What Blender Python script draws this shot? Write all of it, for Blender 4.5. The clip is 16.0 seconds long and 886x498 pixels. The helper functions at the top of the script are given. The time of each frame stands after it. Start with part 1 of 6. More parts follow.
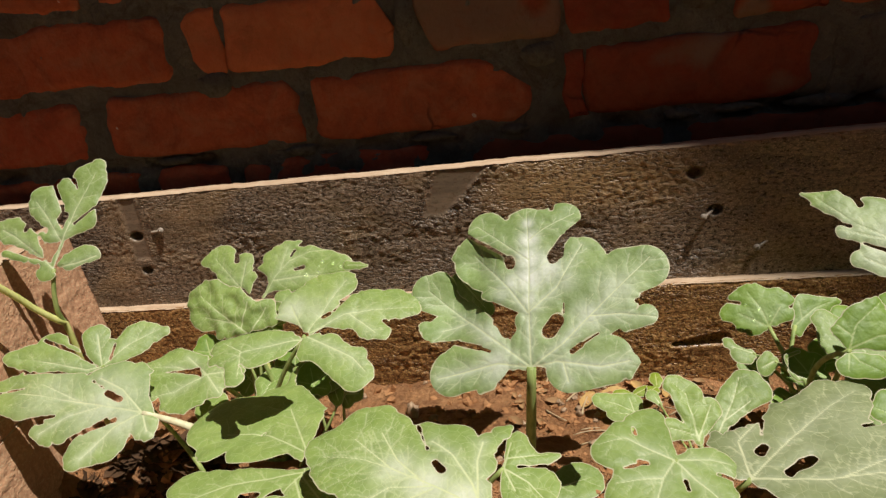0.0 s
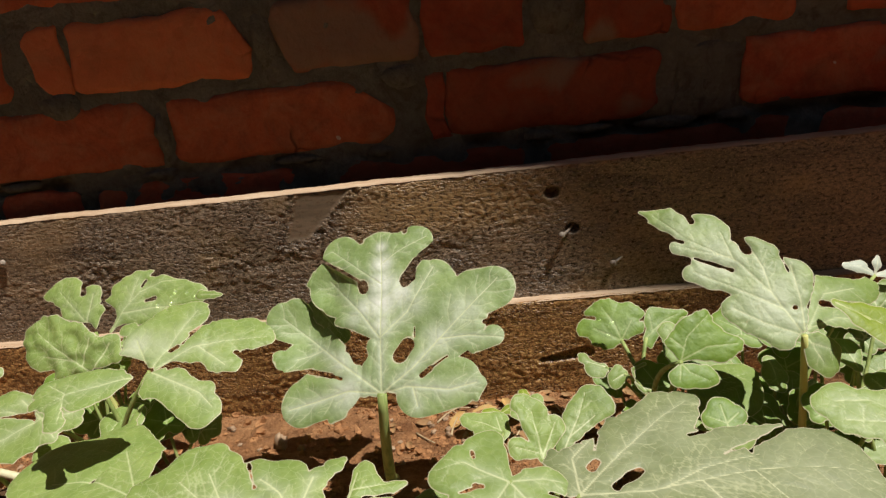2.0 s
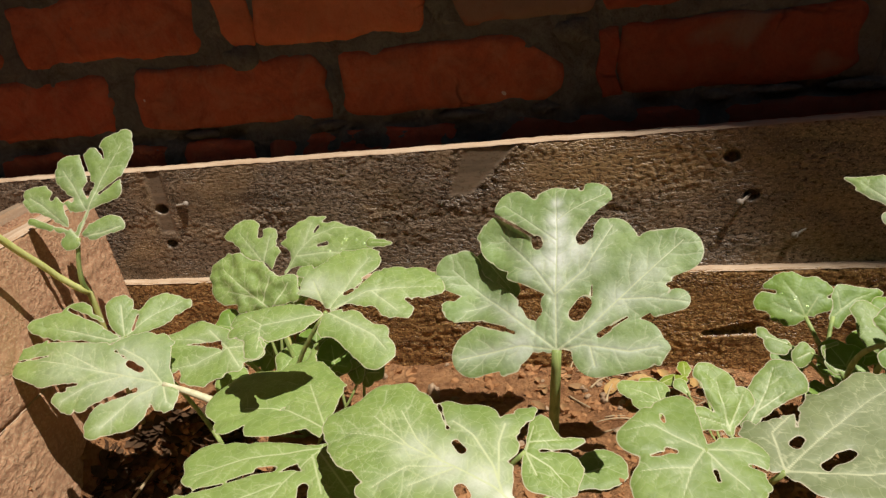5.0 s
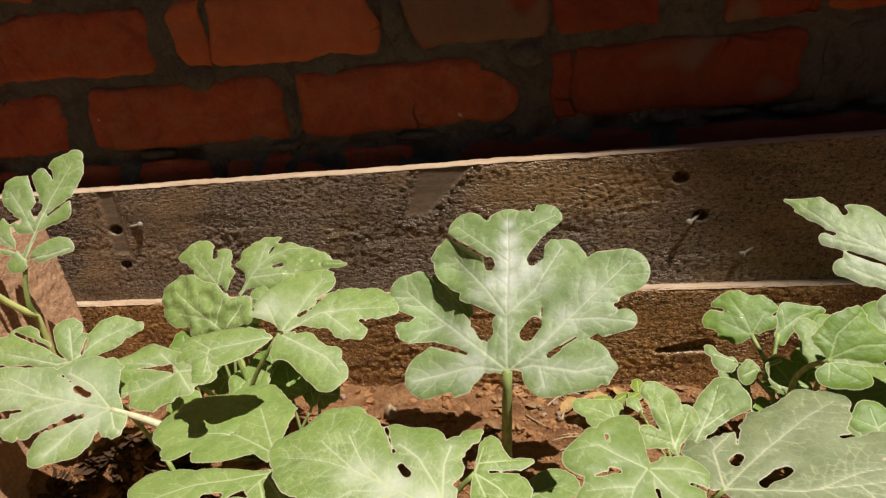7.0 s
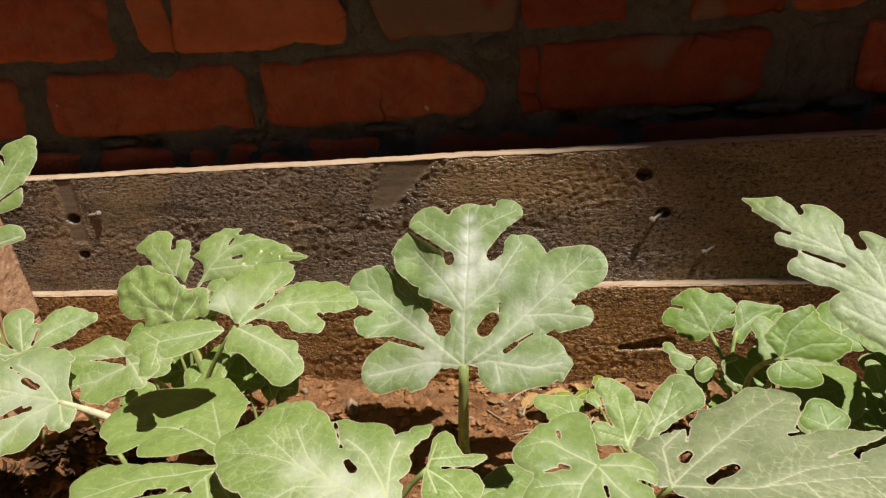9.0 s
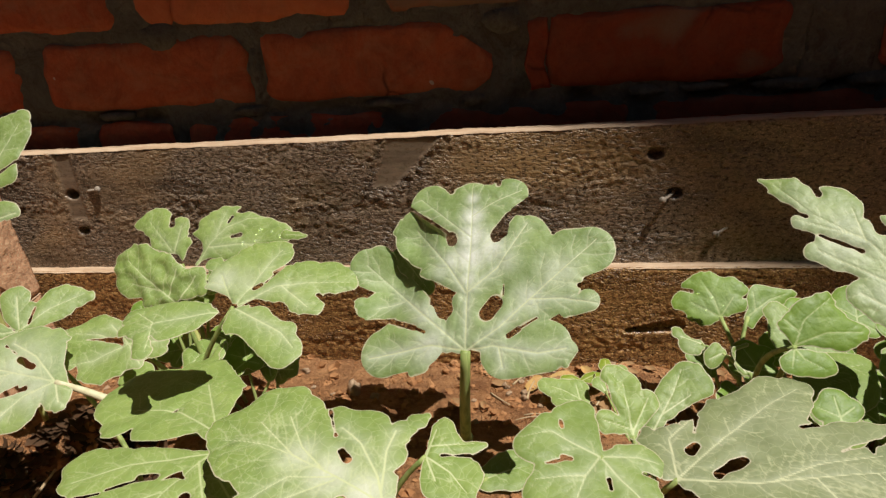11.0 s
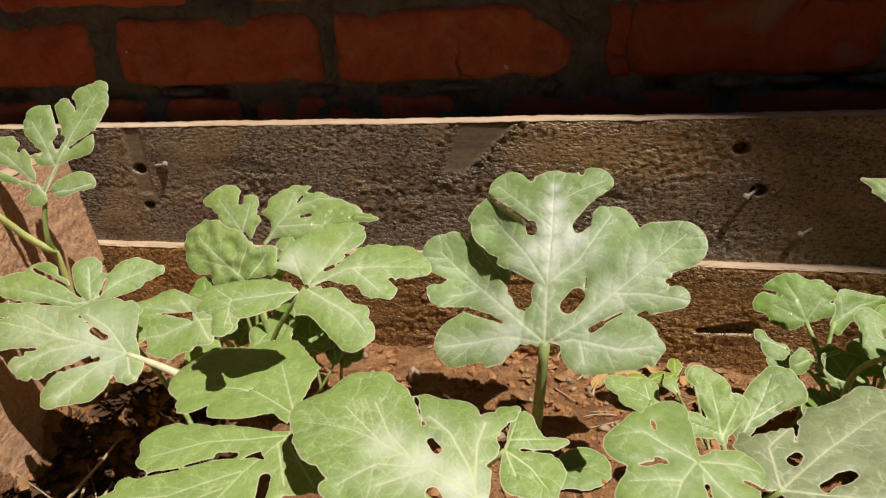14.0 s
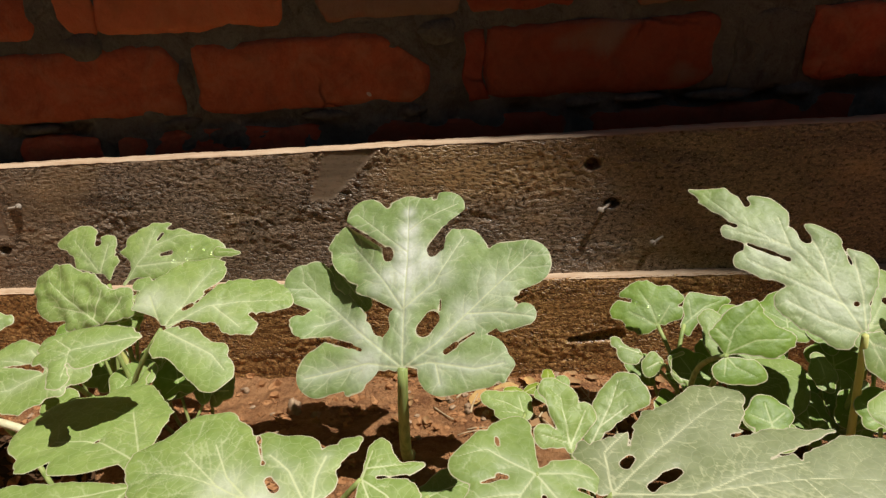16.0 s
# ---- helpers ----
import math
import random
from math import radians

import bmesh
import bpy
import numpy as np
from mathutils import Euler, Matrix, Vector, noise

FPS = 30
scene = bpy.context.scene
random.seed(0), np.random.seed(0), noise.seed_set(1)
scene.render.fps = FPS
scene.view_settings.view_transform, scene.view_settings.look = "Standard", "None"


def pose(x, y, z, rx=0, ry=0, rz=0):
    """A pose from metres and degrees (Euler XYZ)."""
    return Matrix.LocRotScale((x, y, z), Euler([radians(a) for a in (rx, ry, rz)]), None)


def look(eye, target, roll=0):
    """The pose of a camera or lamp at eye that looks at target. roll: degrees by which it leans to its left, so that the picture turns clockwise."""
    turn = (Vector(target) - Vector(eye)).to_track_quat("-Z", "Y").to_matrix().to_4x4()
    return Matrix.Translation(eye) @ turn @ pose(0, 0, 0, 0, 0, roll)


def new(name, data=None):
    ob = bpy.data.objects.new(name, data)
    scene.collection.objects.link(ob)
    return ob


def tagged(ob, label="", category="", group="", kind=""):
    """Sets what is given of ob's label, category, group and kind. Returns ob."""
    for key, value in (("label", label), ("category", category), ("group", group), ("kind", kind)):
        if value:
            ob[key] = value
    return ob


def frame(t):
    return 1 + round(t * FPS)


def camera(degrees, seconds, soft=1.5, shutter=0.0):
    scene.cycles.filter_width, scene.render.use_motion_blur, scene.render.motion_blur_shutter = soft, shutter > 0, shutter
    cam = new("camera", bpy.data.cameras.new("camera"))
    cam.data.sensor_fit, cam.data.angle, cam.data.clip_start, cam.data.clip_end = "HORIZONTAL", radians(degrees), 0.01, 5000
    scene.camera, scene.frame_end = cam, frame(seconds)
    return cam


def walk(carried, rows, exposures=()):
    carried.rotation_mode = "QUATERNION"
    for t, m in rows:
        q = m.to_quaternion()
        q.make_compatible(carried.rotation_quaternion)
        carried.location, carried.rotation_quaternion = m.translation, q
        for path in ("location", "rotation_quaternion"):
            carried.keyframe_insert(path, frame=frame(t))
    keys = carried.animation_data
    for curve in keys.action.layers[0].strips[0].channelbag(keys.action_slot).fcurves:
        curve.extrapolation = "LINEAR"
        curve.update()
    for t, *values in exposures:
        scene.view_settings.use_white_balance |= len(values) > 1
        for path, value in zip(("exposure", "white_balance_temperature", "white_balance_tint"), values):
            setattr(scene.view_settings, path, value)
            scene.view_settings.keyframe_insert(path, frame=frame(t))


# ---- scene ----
cam = camera(67.0, 16.0, soft=1.35)
PATH = [
    (0, (0.0792, -0.0328, 0.3479), (-0.219, 1.8165, -0.3531), -7.21),
    (0.5, (0.0965, -0.0248, 0.3455), (-0.1281, 1.8333, -0.3596), -6.68),
    (1, (0.1237, -0.032, 0.3467), (0.0081, 1.8511, -0.3169), -6.49),
    (1.5, (0.1316, -0.0263, 0.3483), (0.1104, 1.8581, -0.3214), -6.39),
    (2, (0.1266, -0.0239, 0.3459), (0.0777, 1.8562, -0.3346), -6.19),
    (2.5, (0.1272, -0.0221, 0.3481), (0.0698, 1.8566, -0.3353), -6.69),
    (3, (0.1198, -0.022, 0.3452), (0.0364, 1.8549, -0.3406), -6.38),
    (3.5, (0.0977, -0.0263, 0.3394), (-0.0929, 1.8404, -0.3528), -5.98),
    (4, (0.0753, -0.0289, 0.3379), (-0.2632, 1.8048, -0.3853), -6.30),
    (4.5, (0.0759, -0.025, 0.3375), (-0.2972, 1.7986, -0.3941), -6.60),
    (7, (0.0903, -0.0242, 0.3413), (-0.1952, 1.8297, -0.3526), -5.84),
    (7.5, (0.1193, -0.0135, 0.3391), (0.0247, 1.8594, -0.3563), -4.21),
    (8, (0.0988, -0.0203, 0.3365), (-0.1266, 1.8364, -0.3719), -4.63),
    (8.2, (0.0985, -0.0244, 0.338), (-0.1169, 1.8364, -0.3628), -4.00),
    (10.3, (0.1162, -0.0014, 0.338), (-0.1334, 1.8259, -0.4357), -5.31),
    (10.5, (0.1109, -0.0001, 0.3353), (-0.1476, 1.8221, -0.4475), -4.71),
    (11, (0.1076, -0.0035, 0.3362), (-0.149, 1.82, -0.4441), -4.34),
    (11.5, (0.1101, -0.0046, 0.3383), (-0.1252, 1.8267, -0.4304), -4.52),
    (12, (0.1007, -0.0024, 0.3363), (-0.1651, 1.8176, -0.4492), -4.08),
    (12.5, (0.0787, -0.0032, 0.3322), (-0.2645, 1.7964, -0.47), -3.39),
    (13, (0.0607, -0.003, 0.3293), (-0.3367, 1.7787, -0.4878), -3.15),
    (13.5, (0.0621, -0.0012, 0.3307), (-0.3172, 1.7862, -0.4826), -3.14),
    (14, (0.0741, 0.0028, 0.3309), (-0.2753, 1.8019, -0.4698), -3.06),
    (14.5, (0.1015, 0.009, 0.3335), (-0.1485, 1.8314, -0.4516), -4.01),
    (15, (0.1168, 0.0045, 0.3342), (-0.0834, 1.8407, -0.4327), -4.13),
    (15.5, (0.117, 0.0081, 0.3353), (-0.0486, 1.8426, -0.4439), -3.97),
    (16, (0.1191, 0.0056, 0.3372), (-0, 1.8483, -0.431), -3.74),
]
walk(cam, [(t, look(eye, target, roll)) for t, eye, target, roll in PATH])

# ---- light ----
SUN_TO = Vector((0.38, -0.20, 1.0)).normalized()
world = bpy.data.worlds.new("sky")
scene.world = world
world.use_nodes = True
wn = world.node_tree
sky = wn.nodes.new("ShaderNodeTexSky")
sky.sky_type, sky.sun_disc = "NISHITA", False
sky.sun_elevation = math.asin(SUN_TO.z)
sky.sun_rotation = math.atan2(SUN_TO.x, SUN_TO.y)
wn.links.new(sky.outputs[0], wn.nodes["Background"].inputs[0])
wn.nodes["Background"].inputs[1].default_value = 0.019
sun_data = bpy.data.lights.new("sun", "SUN")
sun_data.energy, sun_data.angle, sun_data.color = 5.0, radians(0.53), (1.0, 0.95, 0.86)
sun = new("sun", sun_data)
sun.matrix_world = look(SUN_TO * 5, (0, 0, 0))
scene.view_settings.exposure = 0.11


# ---- material helpers ----
class Nodes:
    """A short way to write a node tree."""

    def __init__(self, name):
        self.mat = bpy.data.materials.new(name)
        self.mat.use_nodes = True
        self.tree = self.mat.node_tree
        self.bsdf = self.tree.nodes["Principled BSDF"]

    def add(self, kind, ins=None, **props):
        node = self.tree.nodes.new("ShaderNode" + kind)
        for key, value in props.items():
            setattr(node, key, value)
        for key, value in (ins or {}).items():
            self.put(node.inputs[key], value)
        return node

    def put(self, socket, value):
        if isinstance(value, bpy.types.NodeSocket):
            self.tree.links.new(value, socket)
        elif isinstance(value, bpy.types.Node):
            self.tree.links.new(value.outputs[0], socket)
        else:
            if isinstance(value, tuple) and len(value) == 3 and len(socket.default_value) == 4:
                value = (*value, 1.0)
            socket.default_value = value

    def coords(self, scale=(1, 1, 1), kind="Object", turn=(0, 0, 0)):
        return self.add("Mapping", {0: self.add("TexCoord").outputs[kind], 2: turn, 3: scale})

    def noise(self, at, scale, detail=4.0, rough=0.55, lump=0.0):
        return self.add("TexNoise", {"Vector": at, "Scale": scale, "Detail": detail, "Roughness": rough, "Distortion": lump})

    def ramp(self, value, low, high, a=0.0, b=1.0):
        return self.add("MapRange", {0: value, 1: low, 2: high, 3: a, 4: b}).outputs[0]

    def mix(self, amount, a, b, blend="MIX"):
        node = self.add("Mix", data_type="RGBA", blend_type=blend)
        self.put(node.inputs[0], amount)
        self.put(node.inputs[6], a)
        self.put(node.inputs[7], b)
        return node.outputs[2]

    def calc(self, op, a, b=0.0):
        return self.add("Math", {0: a, 1: b}, operation=op).outputs[0]

    def bump(self, height, strength, distance, below=None):
        ins = {"Height": height, "Strength": strength, "Distance": distance}
        if below is not None:
            ins["Normal"] = below
        return self.add("Bump", ins).outputs[0]

    def attr(self, name):
        return self.add("Attribute", attribute_name=name).outputs["Fac"]

    def random(self):
        return self.add("ObjectInfo").outputs["Random"]

    def done(self, colour, rough=0.7, normal=None, shine=0.3):
        self.put(self.bsdf.inputs["Base Color"], colour)
        self.put(self.bsdf.inputs["Roughness"], rough)
        self.put(self.bsdf.inputs["Specular IOR Level"], shine)
        if normal is not None:
            self.put(self.bsdf.inputs["Normal"], normal)
        return self.mat


# ---- materials ----
def leaf_material(name, deep, fresh, pale, dusty, glow, lines=0.22, veined=0.36):
    n = Nodes(name)
    at = n.coords(kind="UV")
    broad = n.noise(at, 3.0, 3)
    fine = n.noise(at, 26.0, 5, 0.65)
    net = n.add("TexVoronoi", {"Vector": n.mix(0.05, at, n.noise(at, 9.0, 2).outputs[1]), "Scale": 17.0}, feature="DISTANCE_TO_EDGE")
    mesh_line = n.ramp(net, 0.012, 0.045, 1.0, 0.0)
    rib = tuple(0.6 * a + 0.4 * b for a, b in zip(pale, (0.72, 0.74, 0.46)))
    vein, edge, bloom = n.attr("vein"), n.attr("edge"), n.attr("bloom")
    colour = n.mix(n.ramp(broad, 0.35, 0.68), deep, fresh)
    colour = n.mix(n.ramp(fine, 0.40, 0.75, 0.0, 0.16), colour, pale)
    colour = n.mix(n.ramp(n.noise(at, 7.0, 4, 0.6, 0.6), 0.50, 0.72, 0.0, 0.55), colour, tuple(0.72 * c for c in deep))
    colour = n.mix(n.calc("MULTIPLY", mesh_line, lines), colour, pale)
    dust = n.calc("MULTIPLY", bloom, n.ramp(n.noise(at, 14.0, 6, 0.75), 0.30, 0.58, 0.72, 1.0))
    colour = n.mix(dust, colour, dusty)
    colour = n.mix(n.ramp(n.attr("side"), 0.74, 0.93, 0.0, veined), colour, rib)
    colour = n.mix(n.ramp(vein, 0.76, 0.91, 0.0, 0.4 + 1.2 * veined), colour, rib)
    colour = n.mix(n.ramp(edge, 0.35, 0.75, 0.0, 0.75), colour, (0.66, 0.58, 0.44))
    colour = n.mix(n.ramp(n.random(), 0.0, 1.0, 0.0, 0.25), colour, fresh)
    spots = n.ramp(n.noise(at, 40.0, 2), 0.77, 0.81, 0.0, 0.5)
    colour = n.mix(spots, colour, (0.34, 0.30, 0.12))
    relief = n.bump(n.ramp(net, 0.0, 0.16), 0.07, 0.0008)
    relief = n.bump(n.noise(at, 14.0, 2, 0.5), 0.25, 0.0022, relief)
    relief = n.bump(n.ramp(vein, 0.45, 0.9), 0.15, -0.0008, relief)
    relief = n.bump(n.noise(at, 110.0, 3), 0.25, 0.0004, relief)
    n.done(colour, n.ramp(fine, 0.3, 0.7, 0.42, 0.60), relief, 0.42)
    lit = n.add("BsdfTranslucent", {"Color": n.mix(0.5, colour, glow), "Normal": relief})
    both = n.add("MixShader", {0: 0.16, 1: n.bsdf.outputs[0], 2: lit.outputs[0]})
    n.put(n.tree.nodes["Material Output"].inputs[0], both.outputs[0])
    return n.mat


LEAF = leaf_material("melon_leaf", (0.150, 0.230, 0.050), (0.250, 0.344, 0.086), (0.54, 0.60, 0.35), (0.80, 0.84, 0.72), (0.25, 0.42, 0.06), 0.14, 0.36)
LEAF_DEEP = leaf_material("melon_leaf_deep", (0.156, 0.238, 0.070), (0.258, 0.356, 0.118), (0.66, 0.72, 0.48), (0.92, 0.93, 0.90), (0.24, 0.42, 0.05), 0.10, 0.42)
LEAF_GREEN = leaf_material("melon_leaf_green", (0.110, 0.200, 0.024), (0.220, 0.345, 0.044), (0.46, 0.56, 0.22), (0.76, 0.82, 0.64), (0.24, 0.42, 0.05), 0.06, 0.10)
LEAF_YOUNG = leaf_material("melon_leaf_young", (0.188, 0.280, 0.063), (0.282, 0.378, 0.102), (0.54, 0.62, 0.32), (0.80, 0.82, 0.70), (0.32, 0.48, 0.05), 0.26)
LEAF_GREY = leaf_material("melon_leaf_dusty", (0.168, 0.208, 0.090), (0.222, 0.264, 0.114), (0.56, 0.58, 0.36), (0.50, 0.53, 0.38), (0.22, 0.34, 0.07), 0.22, 0.45)


LEAF_SHOOT = leaf_material("melon_leaf_shoot", (0.19, 0.27, 0.020), (0.25, 0.33, 0.028), (0.40, 0.46, 0.10), (0.54, 0.58, 0.40), (0.42, 0.58, 0.03))
LEAF_WHITE = leaf_material("white_shoot_tip", (0.46, 0.52, 0.42), (0.54, 0.60, 0.50), (0.62, 0.66, 0.54), (0.60, 0.64, 0.56), (0.60, 0.66, 0.50))


def stalk_material(name, a, b):
    n = Nodes(name)
    at = n.coords((1, 1, 0.15))
    streak = n.noise(at, 260.0, 3)
    colour = n.mix(n.ramp(streak, 0.35, 0.65), a, b)
    return n.done(colour, 0.5, n.bump(streak, 0.4, 0.0006), 0.35)


def brick_material():
    n = Nodes("fired_clay_brick")
    shift = n.add("CombineXYZ", {0: n.ramp(n.random(), 0, 1, 0, 30), 2: n.ramp(n.random(), 0, 1, 0, 17)})
    at = n.add("Mapping", {0: n.add("TexCoord").outputs["Object"], 1: shift})
    broad = n.noise(at, 11.0, 5, 0.65, 0.8)
    fine = n.noise(at, 140.0, 6, 0.75)
    colour = n.mix(n.ramp(broad, 0.32, 0.68), (0.45, 0.082, 0.042), (0.58, 0.145, 0.075))
    colour = n.mix(n.ramp(n.random(), 0.15, 0.95, 0.0, 0.55), colour, (0.44, 0.140, 0.058))
    colour = n.mix(n.ramp(n.noise(at, 19.0, 6, 0.7, 1.4), 0.47, 0.68, 0.0, 0.60), colour, (0.17, 0.060, 0.038))
    colour = n.mix(n.ramp(fine, 0.35, 0.75, 0.0, 0.45), colour, (0.20, 0.042, 0.020))
    colour = n.mix(n.ramp(n.noise(at, 75.0, 1), 0.78, 0.80, 0.0, 0.85), colour, (0.62, 0.56, 0.46))
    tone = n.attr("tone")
    dusty = n.ramp(n.noise(at, 30.0, 6, 0.7, 0.8), 0.45, 0.70, 0.0, 0.40)
    colour = n.mix(dusty, colour, (0.46, 0.235, 0.135))
    colour = n.mix(n.ramp(tone, 0.0, 1.0), colour, (0.62, 0.25, 0.105))
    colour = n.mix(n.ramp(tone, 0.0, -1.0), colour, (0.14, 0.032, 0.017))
    film = n.calc("ADD", n.calc("MULTIPLY", n.attr("smear"), 1.3), n.calc("MULTIPLY", n.calc("SUBTRACT", n.noise(at, 60.0, 6, 0.75), 0.5), 1.2))
    colour = n.mix(n.ramp(film, 0.15, 1.25, 0.0, 0.65), colour, n.mix(fine, (0.17, 0.14, 0.10), (0.26, 0.22, 0.165)))
    crack = n.add("TexVoronoi", {"Vector": n.mix(0.03, at, n.noise(at, 25.0, 2).outputs[1]), "Scale": 11.0}, feature="DISTANCE_TO_EDGE")
    line = n.calc("MULTIPLY", n.ramp(crack, 0.0, 0.02, 1.0, 0.0), n.ramp(n.noise(at, 8.0, 2), 0.60, 0.70, 0.0, 0.7))
    colour = n.mix(line, colour, (0.035, 0.018, 0.012))
    relief = n.bump(fine, 0.6, 0.0022)
    relief = n.bump(n.noise(at, 34.0, 5, 0.7), 0.7, 0.005, relief)
    relief = n.bump(line, 0.8, -0.003, relief)
    return n.done(colour, 0.92, relief, 0.12)


def mortar_material():
    n = Nodes("cement_mortar")
    at = n.coords()
    broad, fine = n.noise(at, 16.0, 5, 0.65, 0.6), n.noise(at, 190.0, 6, 0.75)
    colour = n.mix(n.ramp(broad, 0.3, 0.7), (0.140, 0.136, 0.114), (0.248, 0.240, 0.202))
    colour = n.mix(n.ramp(n.noise(at, 42.0, 5, 0.7, 1.0), 0.50, 0.66, 0.0, 0.7), colour, (0.10, 0.085, 0.062))
    colour = n.mix(n.ramp(fine, 0.3, 0.7, 0.0, 0.5), colour, (0.10, 0.085, 0.065))
    relief = n.bump(fine, 0.8, 0.003)
    relief = n.bump(n.noise(at, 60.0, 6, 0.75, 0.5), 0.9, 0.009, relief)
    return n.done(colour, 0.95, relief, 0.08)


def wood_material(name, dark, mid, warm, shine=0.35, rough=0.62, along=0.30, cell=150.0, deep=1.0, glint=0.6):
    """Weathered sawn timber with its grain along local x, checked and pitted like old hide; cell: the scale of the pits."""
    n = Nodes(name)
    raw = n.coords()
    at = n.coords((along, 1, 1))
    long = n.coords((0.06, 1, 1))
    grain = n.noise(long, 120.0, 6, 0.7, 0.3)
    pits = n.noise(at, cell, 2.5, 0.5, 0.5)
    crust = n.noise(n.coords((0.7, 1, 1)), cell * 2.2, 2, 0.5)
    broad = n.noise(raw, 13.0, 4, 0.6, 0.5)
    colour = n.mix(n.ramp(pits, 0.36, 0.62), dark, mid)
    colour = n.mix(n.ramp(grain, 0.42, 0.70, 0.0, 0.4), colour, dark)
    colour = n.mix(n.ramp(broad, 0.50, 0.75, 0.0, 0.5), colour, warm)
    colour = n.mix(n.ramp(n.noise(n.coords((0.22, 1, 1)), 30.0, 4, 0.6, 0.4), 0.48, 0.70, 0.0, 0.65), colour, dark)
    colour = n.mix(n.calc("MULTIPLY", n.attr("gouge"), n.ramp(crust, 0.35, 0.6, 1.0, 0.45)), colour, tuple(0.5 * c for c in dark))
    # sun glints on the grains, painted as lighter flecks in the colour
    colour = n.mix(n.ramp(crust, 0.54, 0.68, 0.0, glint), colour, tuple(min(0.75, 2.2 * c) for c in mid))
    colour = n.mix(n.calc("MULTIPLY", n.attr("stain"), n.ramp(pits, 0.36, 0.58, 0.15, 0.85)), colour, warm)
    colour = n.mix(n.calc("MULTIPLY", n.attr("worn"), 0.85), colour, (0.42, 0.24, 0.11))
    colour = n.mix(n.calc("MULTIPLY", n.attr("smooth"), 0.8), colour, n.mix(n.ramp(n.noise(n.coords((0.10, 1, 1), turn=(0, 0.9, 0)), 170.0, 4, 0.7), 0.35, 0.65), tuple(0.42 * c for c in mid), tuple(0.85 * c for c in mid)))
    relief = n.bump(pits, 1.0, 0.0020 * deep)
    relief = n.bump(crust, 1.0, 0.0005 * deep, relief)
    relief = n.bump(grain, 0.4, 0.0008 * deep, relief)
    relief_out = n.add("Mix", data_type="VECTOR")
    even = n.ramp(n.noise(n.coords((0.5, 1, 1)), 26.0, 3, 0.6), 0.42, 0.60, 0.0, 0.8)
    n.put(relief_out.inputs[0], n.calc("MAXIMUM", n.attr("smooth"), even))
    n.put(relief_out.inputs[4], relief)
    n.put(relief_out.inputs[5], n.bump(grain, 0.2, 0.0008))
    return n.done(colour, n.ramp(pits, 0.3, 0.7, rough - 0.16, rough + 0.14), relief_out.outputs[1], shine)


def soil_material():
    n = Nodes("dry_clay_soil")
    at = n.coords()
    broad, mid, fine = n.noise(at, 7.0, 4), n.noise(at, 45.0, 6, 0.7), n.noise(at, 280.0, 5, 0.7)
    colour = n.mix(n.ramp(broad, 0.35, 0.68), (0.41, 0.195, 0.084), (0.55, 0.292, 0.138))
    colour = n.mix(n.ramp(mid, 0.38, 0.62, 0.0, 0.8), colour, (0.19, 0.080, 0.036))
    colour = n.mix(n.ramp(fine, 0.5, 0.78, 0.0, 0.5), colour, (0.54, 0.33, 0.19))
    relief = n.bump(mid, 1.0, 0.014)
    relief = n.bump(fine, 1.0, 0.0045, relief)
    return n.done(colour, 0.95, relief, 0.12)


def plain_rough(name, a, b, scale, relief=0.0015, rough=0.85, shine=0.2):
    n = Nodes(name)
    at = n.coords()
    spread = n.noise(at, scale, 5, 0.65)
    colour = n.mix(n.ramp(spread, 0.32, 0.68), a, b)
    colour = n.mix(n.ramp(n.random(), 0.0, 1.0, 0.0, 0.4), colour, tuple(0.55 * c for c in a))
    return n.done(colour, rough, n.bump(n.noise(at, scale * 3, 5, 0.7), 0.6, relief), shine)


STALK = stalk_material("melon_stalk", (0.20, 0.27, 0.075), (0.38, 0.45, 0.16))
STALK_PALE = stalk_material("pale_melon_stalk", (0.56, 0.52, 0.32), (0.70, 0.68, 0.46))
VINE = stalk_material("melon_vine", (0.50, 0.52, 0.15), (0.64, 0.64, 0.26))
BRICK, MORTAR = brick_material(), mortar_material()
WOOD_DARK = wood_material("dark_stained_board", (0.044, 0.029, 0.019), (0.300, 0.216, 0.150), (0.440, 0.270, 0.115), 0.65, 0.38, 0.55, 400.0, 1.5, 0.5)
WOOD_RUST = wood_material("red_brown_board", (0.085, 0.036, 0.014), (0.43, 0.222, 0.082), (0.52, 0.270, 0.088), 0.6, 0.40, 0.75, 330.0, 1.9, 0.6)
WOOD_SIDE = wood_material("pale_red_board", (0.42, 0.225, 0.130), (0.63, 0.375, 0.225), (0.66, 0.385, 0.215), 0.2, 0.75, 0.8, 260.0, 0.75, 0.25)
WOOD_CUT = wood_material("pale_sawn_edge", (0.40, 0.27, 0.175), (0.55, 0.41, 0.285), (0.48, 0.32, 0.19), 0.2, 0.75, 0.1, 200.0, 0.25, 0.1)
SOIL = soil_material()
PEBBLE = plain_rough("pale_pebble", (0.34, 0.21, 0.125), (0.56, 0.42, 0.29), 150.0, 0.003)
CLOD = plain_rough("soil_clod", (0.29, 0.132, 0.056), (0.46, 0.242, 0.115), 50.0, 0.003, 0.95, 0.1)
STRAW = plain_rough("dry_straw", (0.42, 0.30, 0.17), (0.60, 0.48, 0.31), 80.0, 0.0006, 0.7)
DEAD_LEAF = plain_rough("withered_leaf", (0.26, 0.14, 0.06), (0.48, 0.31, 0.16), 40.0, 0.001, 0.7)
YELLOWED = plain_rough("yellowed_leaf", (0.44, 0.25, 0.08), (0.55, 0.41, 0.19), 60.0, 0.0008, 0.6)
